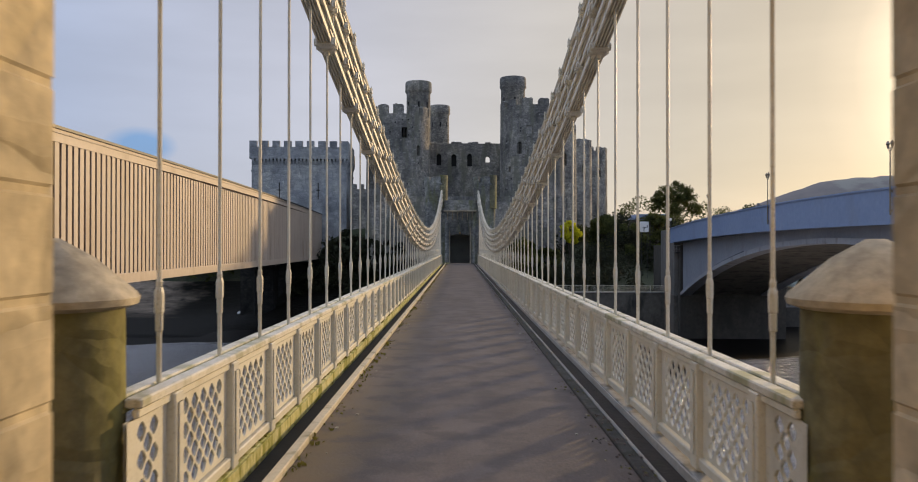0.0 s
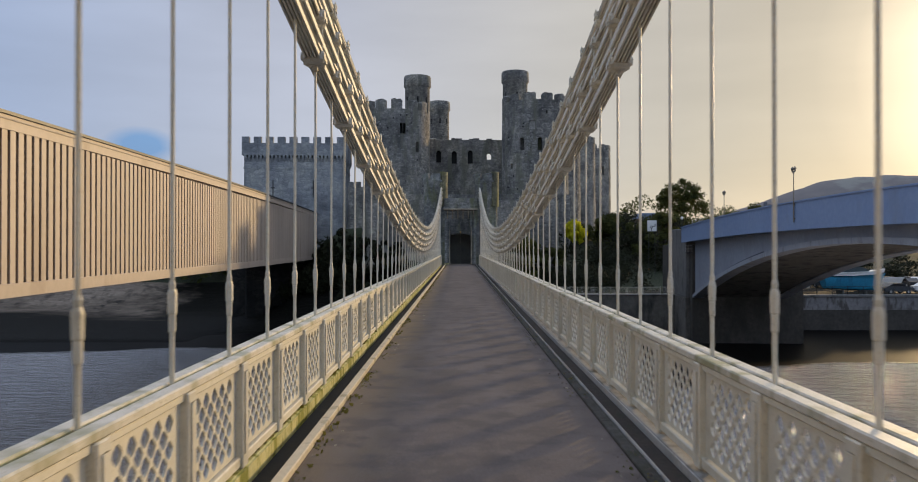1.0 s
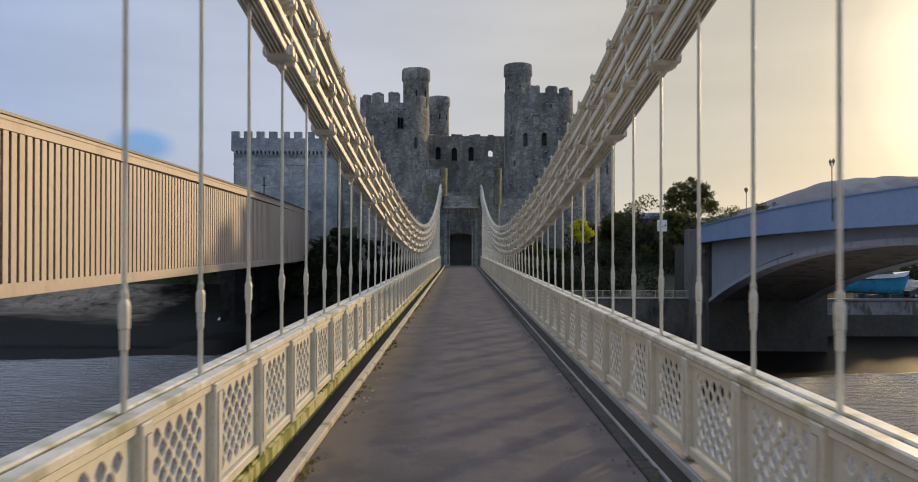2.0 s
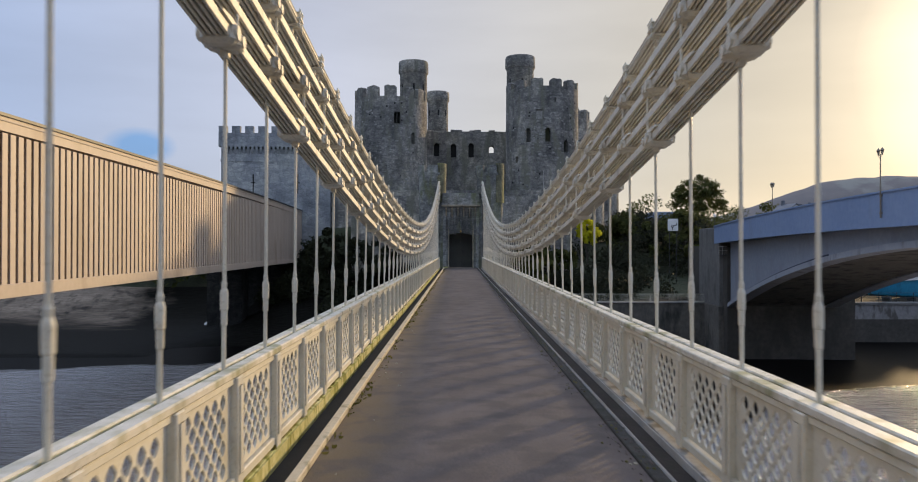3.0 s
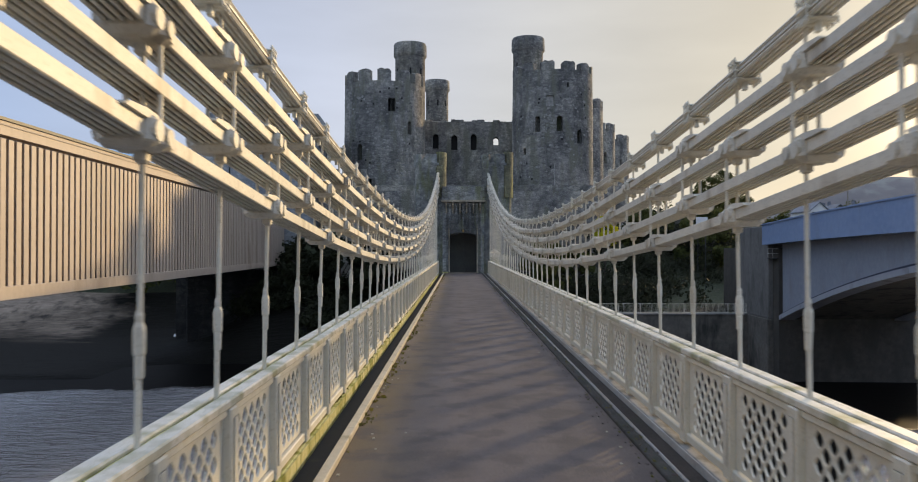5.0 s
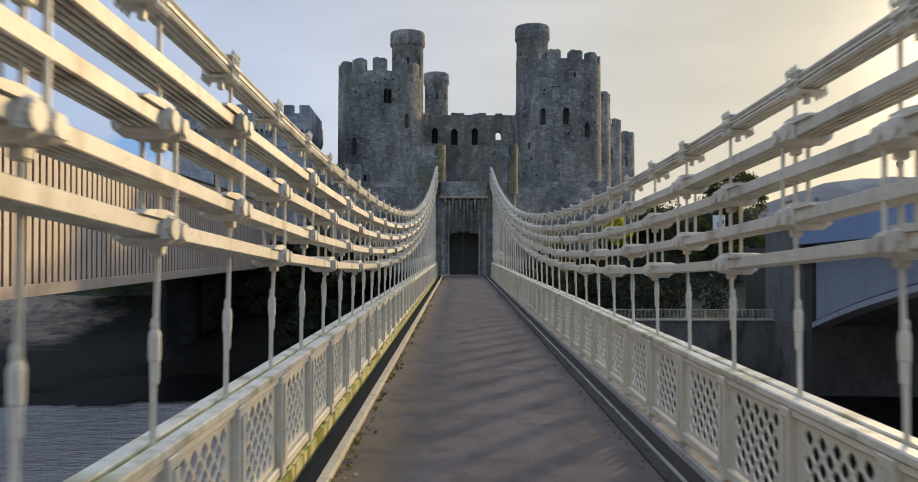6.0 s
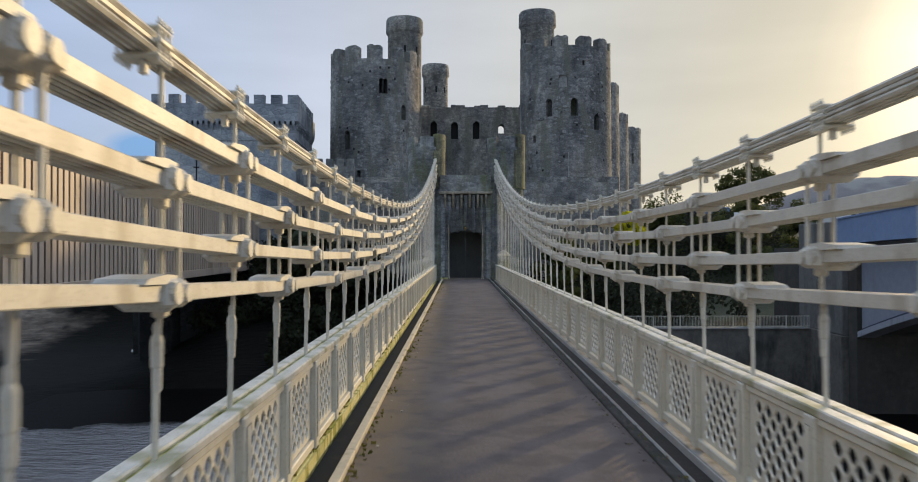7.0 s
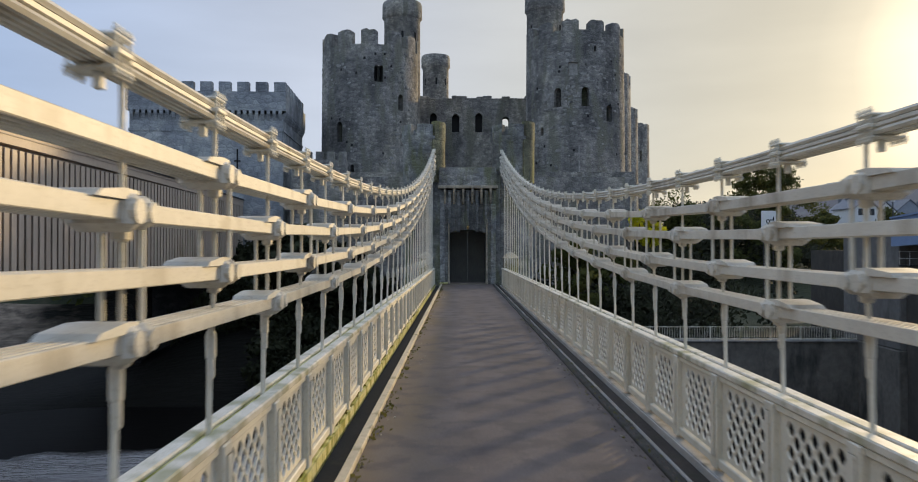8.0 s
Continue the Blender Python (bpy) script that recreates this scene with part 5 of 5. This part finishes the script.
def tree(name, x, y, z, high, wide, seed, leaf, label, clumps=38, sprays=70, size=0.32, trunk=0.32, low=0.25):
    ob = thing(name, x, y, z, label, "tree", "trees")
    rnd = random.Random(seed)
    t = Build()
    ht = high * 0.45
    t.rod((0, 0, -0.5), (0.1, 0, ht), trunk, 9, trunk * 0.6)
    crown = Build()
    for i in range(clumps):
        a, q = rnd.uniform(0, 6.283), rnd.random() ** 0.55
        v = rnd.random()
        lift = low + (1 - low) * v
        rad = wide * 0.5 * q * math.sqrt(max(0.05, 1 - (2 * v - 0.85) ** 2 * 0.8))
        c = (rad * math.cos(a), rad * math.sin(a), high * lift * 0.94)
        leafy(crown, rnd, c, wide * rnd.uniform(0.09, 0.17), sprays, size)
        if i % 3 == 0:
            t.rod((0.05, 0, ht * rnd.uniform(0.6, 1.0)), c, trunk * 0.28, 6, 0.03)
    part("trunk", t, BARK, ob, "", True)
    me = bpy.data.meshes.new("crown")
    me.from_pydata(crown.v, [], crown.f)
    part("crown", me, leaf, ob)
    return ob


def gz(x, y):
    return ground_h(x, y) - 0.2


bz = gz(43, 158)
big = tree("broadleaf_tree", 43.4, 158, bz, 13.2 - bz, 9.5, 11, LEAF, "broad dark tree with an open spreading crown on the skyline", 20, 60, 0.34, 0.45, 0.35)
rb_ = random.Random(77)
dome = Build()
for i in range(84):
    a, q = rb_.uniform(0, 6.283), rb_.random() ** 0.5
    c = (4.9 * q * math.cos(a), 4.9 * q * math.sin(a), 15.1 - bz - 4.2 * q ** 2.2 + rb_.uniform(-2.6, 0.2))
    leafy(dome, rb_, c, rb_.uniform(0.6, 1.15), 80, 0.23)
me = bpy.data.meshes.new("crown")
me.from_pydata(dome.v, [], dome.f)
part("crown", me, LEAF, big, "domed outer leaves with gaps")
rt = random.Random(21)
for i in range(16):
    x, y = 9 + 2.6 * i + rt.uniform(-1, 1), rt.uniform(123, 140)
    if 22 < x < 30 and y < 126:
        y += 8
    h = min(rt.uniform(7, 11), 7.6 - gz(x, y)) if x > 22 else min(rt.uniform(5, 7), 5.5 - gz(x, y))
    if h < 2 or (x < 26 and y < 130 and abs(x - 17.9) < 7):
        continue
    tree("bank_tree", x, y, gz(x, y), h, rt.uniform(5.5, 8.5), 100 + i, LEAF, "dense dark green tree on the river bank", 30, 120, 0.24, 0.25, 0.12)
tree("yellow_tree", 16.9, 119.5, gz(16.9, 119.5), 6.4 - gz(16.9, 119.5), 3.4, 5, LEAF_LIT, "small tree with bright yellow-green sunlit leaves", 24, 70, 0.24, 0.14, 0.62)
for i in range(12):
    x, y = -15.5 + 2.6 * i + rt.uniform(-1, 1), rt.uniform(103, 114)
    if abs(x) < 6:
        continue
    tree("bank_tree", x, y, gz(x, y), min(rt.uniform(5, 8), 6.0 - gz(x, y)), rt.uniform(4.5, 6.5), 200 + i, LEAF if x > 0 else LEAF_SHADED, "dense dark green tree below the castle", 26, 110, 0.24, 0.2, 0.1)
for i in range(12):
    x, y = 50 + 6.5 * i + rt.uniform(-2, 2), rt.uniform(160, 215)
    tree("bank_tree", x, y, gz(x, y), min(rt.uniform(8, 12), 10.5 - gz(x, y)), rt.uniform(8, 12), 300 + i, LEAF, "dark tree behind the quay", 26, 60, 0.45, 0.3, 0.12)


# ---- small things on the far bank ----
def car(x, y, z, rz, tint, label):
    ob = thing("car", x, y, z, label, "car", "parked cars", rz=rz)
    side = [(-2.1, 0.35), (2.1, 0.35), (2.15, 0.7), (1.95, 0.88), (1.1, 0.95), (0.55, 1.42), (-0.95, 1.45), (-1.7, 0.98), (-2.1, 0.9)]
    part("body", Build().prism(side, "y", -0.85, 0.85), tint, ob)
    part("window", Build().prism([(0.95, 0.98), (0.5, 1.36), (-0.9, 1.38), (-1.45, 1.0)], "y", -0.862, 0.862), GLASS, ob)
    part("windscreen", Build().add([(1.06, -0.7, 0.99), (1.06, 0.7, 0.99), (0.585, 0.66, 1.41), (0.585, -0.66, 1.41)], [(0, 1, 2, 3)]), GLASS, ob)
    for wx in (-1.3, 1.3):
        for wy in (-0.8, 0.8):
            w = part("wheel", Build().rod((wx, wy - 0.1, 0.32), (wx, wy + 0.1, 0.32), 0.32, 14), DARK_METAL, ob)
            part("rim", Build().rod((wx, wy - 0.108, 0.32), (wx, wy + 0.108, 0.32), 0.19, 10), STEEL, w)
    return ob


QZ = -4.08
for i, (cx, cy, rz, mt, lb) in enumerate(((57.5, 107.4, 8, CAR, "dark parked car on the quay"), (62.5, 108.2, -5, WHITE, "white parked car on the quay"), (67.5, 108, 12, CAR, "dark parked car on the quay"),
                                          (55, 122, 90, CAR, "dark parked car on the quay"), (59, 122, 88, CAR, "dark parked car on the quay"), (63, 123, 92, WHITE, "white parked car on the quay"), (67.5, 122, 90, CAR, "dark parked car on the quay"), (72, 122, 90, CAR, "dark parked car on the quay"),
                                          (61, 131, 85, CAR, "dark parked car on the quay"), (64.5, 132, 88, WHITE, "white parked car on the quay"), (69, 131, 92, CAR, "dark parked car on the quay"), (74, 132, 90, WHITE, "white parked car on the quay"), (78.5, 131, 95, CAR, "dark parked car on the quay"))):
    car(cx, cy, ground_h(cx, cy) + 0.05, rz, mt, lb)


def hull(b, L, W, H, z0, n=14):
    """A boat's hull: rings from bow to stern."""
    m = 9
    for i in range(n + 1):
        t = i / n
        w = W * 0.5 * min(1.0, (1 - (1 - t) ** 2.4) * 1.02) * (1 - 0.12 * t)
        top = H * (1.0 + 0.28 * (1 - t) ** 2)
        for j in range(m):
            a = math.pi * j / (m - 1)
            c, s = math.cos(a), math.sin(a)
            y = w * (abs(c) ** 0.6) * (1 if c > 0 else -1)
            b.v.append((-L / 2 + L * t - (0.9 * (1 - t) ** 2 - 0.45 * t ** 3) * (1 - s), y * (1 - 0.12 * t ** 4), z0 + top * (1 - s ** 1.3) + 0.25 * t ** 3 * s))
    k = len(b.v) - (n + 1) * m
    for i in range(n):
        for j in range(m - 1):
            b.f.append((k + i * m + j, k + i * m + j + 1, k + i * m + m + j + 1, k + i * m + m + j))
    b.f.append(tuple(k + n * m + j for j in range(m)))
    return b


bt = thing("boat", 51.7, 107.4, QZ, "blue hulled boat with a white gunwale laid up on the quay", "boat", rz=180)
part("hull", hull(Build(), 7.2, 2.5, 1.75, 0.5, 20), HULL, bt, "blue painted hull", True)
part("gunwale", Build().add([(x, y * 1.08 * k, z + 0.18) for k in (1, -1) for x, y, z in ((-4.3, 0.02, 2.72), (-3.3, 0.72, 2.55), (-2.0, 1.1, 2.4), (0.5, 1.2, 2.3), (3.9, 0.95, 2.3), (3.95, 0.95, 2.72), (0.5, 1.24, 2.72), (-2.0, 1.14, 2.86), (-3.3, 0.76, 3.02), (-4.45, 0.02, 3.2))],
                            [tuple(range(10)), tuple(range(19, 9, -1)), (4, 5, 15, 14), (5, 6, 16, 15), (6, 7, 17, 16), (7, 8, 18, 17), (8, 9, 19, 18), (9, 0, 10, 19)]), WHITE, bt, "cream topsides above the blue hull")
part("cover", Build().prism([(-2.4, 2.86), (1.6, 2.86), (1.4, 3.5), (-0.6, 3.65), (-1.5, 3.45)], "y", -0.75, 0.75), COVER, bt, "dark canvas cover")
for lx in (-1.5, 1.5):
    part("cradle", Build().box(lx - 0.1, lx + 0.1, -0.9, 0.9, 0, 0.55), TIMBER, bt)
for bx, by in ((45, 113), (58, 114)):
    b2 = thing("boat", bx, by, QZ, "small white covered boat on the quay", "boat", rz=175)
    part("hull", hull(Build(), 7.0, 2.3, 1.2, 0.5), WHITE, b2, "", True)
    part("cabin", Build().box(-1.2, 2.0, -0.8, 0.8, 1.5, 2.5, 0.15), WHITE, b2)
    part("cradle", Build().box(-2, 2, -0.5, 0.5, 0, 0.6), TIMBER, b2)
qf = thing("quay_fence", 0, 0, 0, "thin dark post and rail fence along the quay edge", "fence")
for i in range(34):
    part("fence_post", Build().rod((44 + 2 * i, 105, -4.0), (44 + 2 * i, 105, -2.9), 0.04), DARK_METAL, qf)
for z in (-3.45, -2.95):
    part("fence_rail", Build().rod((44, 105, z), (110, 105, z), 0.025), DARK_METAL, qf)


def house(x, y, z, w, d, h, rz, wall, label, floors=2):
    ob = thing("house", x, y, z, label, "house", "houses", rz=rz)
    part("wall", Build().prism([(-w / 2, -3), (w / 2, -3), (w / 2, h), (0, h + w * 0.42), (-w / 2, h)], "y", -d / 2, d / 2), wall, ob)
    for s in (-1, 1):
        o = [(s * (w / 2 + 0.25), h - 0.15), (0, h + w * 0.42 + 0.06), (0, h + w * 0.42 + 0.24), (s * (w / 2 + 0.25), h + 0.05)]
        part("roof", Build().prism(o, "y", -d / 2 - 0.25, d / 2 + 0.25), ROOF, ob, "grey slate roof")
    part("chimney", Build().box(-0.35, 0.35, d * 0.25, d * 0.25 + 0.7, h + w * 0.3, h + w * 0.42 + 1.2), ROOF, ob)
    for f in range(floors):
        for s in (-0.25, 0.25):
            wn_ = part("window", Build().box(s * w - 0.5, s * w + 0.5, -d / 2 - 0.03, -d / 2 + 0.1, 0.9 + 2.6 * f, 2.2 + 2.6 * f), GLASS, ob)
            part("frame", Build().box(s * w - 0.6, s * w + 0.6, -d / 2 - 0.06, -d / 2 - 0.031, 0.8 + 2.6 * f, 0.9 + 2.6 * f), WHITE, wn_)
    return ob


house(79.0, 203, 5.6, 4.6, 8, 4.9, 4, WHITE, "white gabled house with a slate roof")
house(84.5, 206, 5.3, 4.4, 8, 4.6, 4, WHITE, "white gabled house with a slate roof")
for i in range(6):
    house(93 + 8.5 * i, 236 + 3 * i, 6.0, 7.0, 9, 4.6 + (i % 3) * 0.5, -8 + 5 * i, (CONCRETE, CONCRETE_OLD, CONCRETE)[i % 3], "distant house with a slate roof below the hill")
bd = thing("bank_building", 42.5, 176, ground_h(42.5, 176), "low building with a pale blue-grey roof behind trees", "building")
bz = 9.4 - ground_h(42.5, 176)
part("wall", Build().box(-3.6, 3.6, -3, 3, -1, bz - 1.2), CONCRETE_OLD, bd)
part("roof", Build().prism([(-3.9, bz - 1.2), (3.9, bz - 1.2), (3.2, bz), (-3.2, bz)], "y", -3.4, 3.4), FASCIA, bd, "pale blue-grey roof")

# buoy shape stands in for a white water bird
by = thing("water_bird_float", -33.9, 119.8, -8.3, "small white buoy shape in place of a water bird on the dark foreshore", "buoy")
part("float", Build().lathe(0, 0, [(0.05, -0.1), (0.3, 0.0), (0.38, 0.2), (0.3, 0.42), (0.08, 0.52)], 12), WHITE, by, "", True)
part("ring", Build().lathe(0, 0, [(0.05, 0.5), (0.09, 0.56), (0.05, 0.62)], 8), STEEL, by)
el = thing("footway_lamp", 24.87, 91.9, road_top(91.9) + 0.1, "small globe lamp on a slim post at the bridge end", "lamp")
part("post", Build().rod((0, 0, -0.3), (0, 0, 0.85), 0.03), DARK_METAL, el)
part("globe", Build().lathe(0, 0, [(0.04, 0.85), (0.13, 0.93), (0.16, 1.03), (0.13, 1.13), (0.04, 1.19)], 12), WHITE, el, "white glass globe", True)
sg = thing("road_sign", 28.0, 118.2, ground_h(28.0, 118.2), "white road sign showing a roundabout diagram on posts", "road sign")
sz = 4.42 - ground_h(28.0, 118.2)
part("board", Build().box(-0.68, 0.68, -0.03, 0.03, sz, sz + 1.6, 0.02), WHITE, sg, "white board")
ring = Build()
for i in range(14):
    a, c = 2 * math.pi * i / 14, 2 * math.pi * (i + 1) / 14
    ring.add([(0.2 * math.cos(a) - 0.05, -0.034, sz + 0.62 + 0.2 * math.sin(a)), (0.2 * math.cos(c) - 0.05, -0.034, sz + 0.62 + 0.2 * math.sin(c)), (0.11 * math.cos(c) - 0.05, -0.034, sz + 0.62 + 0.11 * math.sin(c)), (0.11 * math.cos(a) - 0.05, -0.034, sz + 0.62 + 0.11 * math.sin(a))], [(0, 1, 2, 3)])
part("diagram", ring.box(-0.1, 0.0, -0.036, -0.032, sz + 0.1, sz + 0.43).box(0.12, 0.5, -0.036, -0.032, sz + 0.7, sz + 0.8).box(0.4, 0.5, -0.036, -0.032, sz + 0.8, sz + 1.05), DARK_METAL, sg)
for px in (-0.45, 0.45):
    part("post", Build().rod((px, 0.05, -0.3), (px, 0.05, sz + 1.5), 0.04), DARK_METAL, sg)

# ---- weeds and litter along the footway ----
st = thing("stone_step", -1.7, 100.7, 0, "small moss-yellowed stone block at the gateway foot", "stone step")
part("block", Build().box(-0.3, 0.3, -0.16, 0.16, 0.0, 0.14, 0.03), MOSS, st)
rw = random.Random(8)
wd = Build()
for i in range(1500):
    y = 4 + 94 * rw.random()
    if noise.noise((y * 0.8, 2.2, 0)) < -0.05:
        continue
    x = -1.76 + abs(rw.gauss(0, 0.08)) if rw.random() < 0.55 else -2.22 - 0.08 * rw.random()
    z = 0.0 if x > -2 else 0.10
    h = rw.uniform(0.012, 0.05)
    a = rw.uniform(0, 3.14)
    u = Vector((math.cos(a), math.sin(a), 0)) * rw.uniform(0.01, 0.03)
    p = Vector((x, y, z))
    wd.add([p - u, p + u, p + u * 1.4 + Vector((0, 0, h)), p - u * 1.4 + Vector((rw.uniform(-0.02, 0.02), 0, h))], [(0, 1, 2, 3)])
me = bpy.data.meshes.new("kerb_weeds")
me.from_pydata(wd.v, [], wd.f)
tagged(part("kerb_weeds", me, WEED), "small green weeds and moss along the kerb", "weeds", "", "stuff")
lm = Build()
for i in range(2400):
    y = 5 + 90 * rw.random()
    x = -1.755 + abs(rw.gauss(0, 0.10))
    if noise.noise((y * 0.9, 5.1, 0)) < 0.02 + 1.1 * (x + 1.755):
        continue
    q = rw.uniform(0.006, 0.024)
    lm.lathe(x, y, [(q * 0.85, -0.002), (q, q * 0.3), (q * 0.4, q * 0.65)], 5, rw.uniform(0, 3.14))
tagged(part("footway_moss", lm, MOSS_TUFT), "yellow-green moss cushions spreading from the kerb", "moss", "", "stuff")
lt = Build()
for i in range(130):
    y = 6 + 84 * rw.random()
    x = rw.choice((-1.6, -1.5, 1.55)) + rw.gauss(0, 0.12)
    if not -1.72 < x < 1.68:
        continue
    s = rw.uniform(0.006, 0.02)
    lt.box(x - s, x + s, y - s * 1.5, y + s * 1.5, 0.0, s * 0.6)
tagged(part("litter", lt, LITTER), "scattered pale grit and leaf litter on the footway", "litter", "", "stuff")


gr, mo = Build(), Build()
for i in range(2600):
    y = 5 + 70 * rw.random()
    x = 1.66 + 0.07 * rw.gauss(0, 1) if rw.random() < 0.55 else rw.uniform(1.7, 1.86)
    z = 0.0 if x < 1.7 else 0.034
    if abs(x - 1.7) < 0.02 or not 1.45 < x < 1.86 or noise.noise((y * 0.5, 7.7, 0)) < -0.2:
        continue
    q = rw.uniform(0.006, 0.022)
    a = rw.uniform(0, 3.14)
    (mo if rw.random() < 0.3 else gr).lathe(x, y, [(q * 0.8, z - 0.002), (q, z + q * 0.35), (q * 0.45, z + q * 0.8)], 5, a)
tagged(part("kerb_grit", gr, ASPHALT), "dark loose grit gathered against the kerb", "grit", "", "stuff")
tagged(part("kerb_moss", mo, WEED), "small cushions of moss on the dark kerb", "moss", "", "stuff")


# ---- wooded bank beyond the railway bridge, unseen, added to darken the water's reflections ----
rl = random.Random(31)
wood = Build()
for i in range(330):
    x = -38 - 150 * rl.random()
    y = 132 + 50 * rl.random() - 0.25 * (x + 38)
    z = ground_h(x, y) + rl.uniform(0.5, 7.5)
    leafy(wood, rl, (x, y, z), rl.uniform(2.2, 3.6), 70, 0.7)
me = bpy.data.meshes.new("woodland")
me.from_pydata(wood.v, [], wood.f)
tagged(part("woodland", me, LEAF), "dark wooded far bank, hidden behind the railway bridge", "woodland", "", "stuff")


def thicket(name, label, seed, count, place, r0, r1, sprays, size):
    """Undergrowth as many clumps of leaf sprays."""
    rnd = random.Random(seed)
    b = Build()
    for _ in range(count):
        leafy(b, rnd, place(rnd), rnd.uniform(r0, r1), sprays, size)
    m = bpy.data.meshes.new(name)
    m.from_pydata(b.v, [], b.f)
    tagged(part(name, m, LEAF if "ridge" in name else LEAF_SHADED), label, "undergrowth", "", "stuff")


def slope_place(rnd):
    x = rnd.uniform(4.8, 15) * rnd.choice((-1, 1)) if rnd.random() < 0.8 else rnd.uniform(-24, -14)
    y = rnd.uniform(100.5, 111) if x > -15 else rnd.uniform(108, 118)
    return (x, y, ground_h(x, y) + rnd.uniform(0.2, 2.6))


def bank_place(rnd):
    x = rnd.uniform(11, 62)
    y = rnd.uniform(102, 128) if x < 24 else rnd.uniform(121, 146)
    return (x, y, ground_h(x, y) + rnd.uniform(0.3, 4.2 if x > 24 else 2.6))


def ridge_place(rnd):
    x, y = rnd.uniform(30, 330), rnd.uniform(270, 330)
    return (x, y, rnd.uniform(2, 17.5 + 2 * noise.noise((x * 0.05, 0, 0))))


thicket("undergrowth", "bushes on the slope below the castle, coloured as in shade", 41, 320, slope_place, 0.9, 1.6, 120, 0.2)
thicket("undergrowth", "dense dark bushes along the wooded bank", 42, 230, bank_place, 1.2, 2.1, 170, 0.22)
def hedge_place(rnd):
    x, y = rnd.uniform(58, 130), rnd.uniform(140, 156)
    return (x, y, ground_h(x, y) + rnd.uniform(0.2, 4.0))


thicket("undergrowth", "dark hedge and shrubs behind the quay", 44, 150, hedge_place, 1.2, 2.2, 110, 0.3)
thicket("ridge_woodland", "far wooded ridge behind the town", 43, 330, ridge_place, 2.4, 4.2, 150, 0.55)
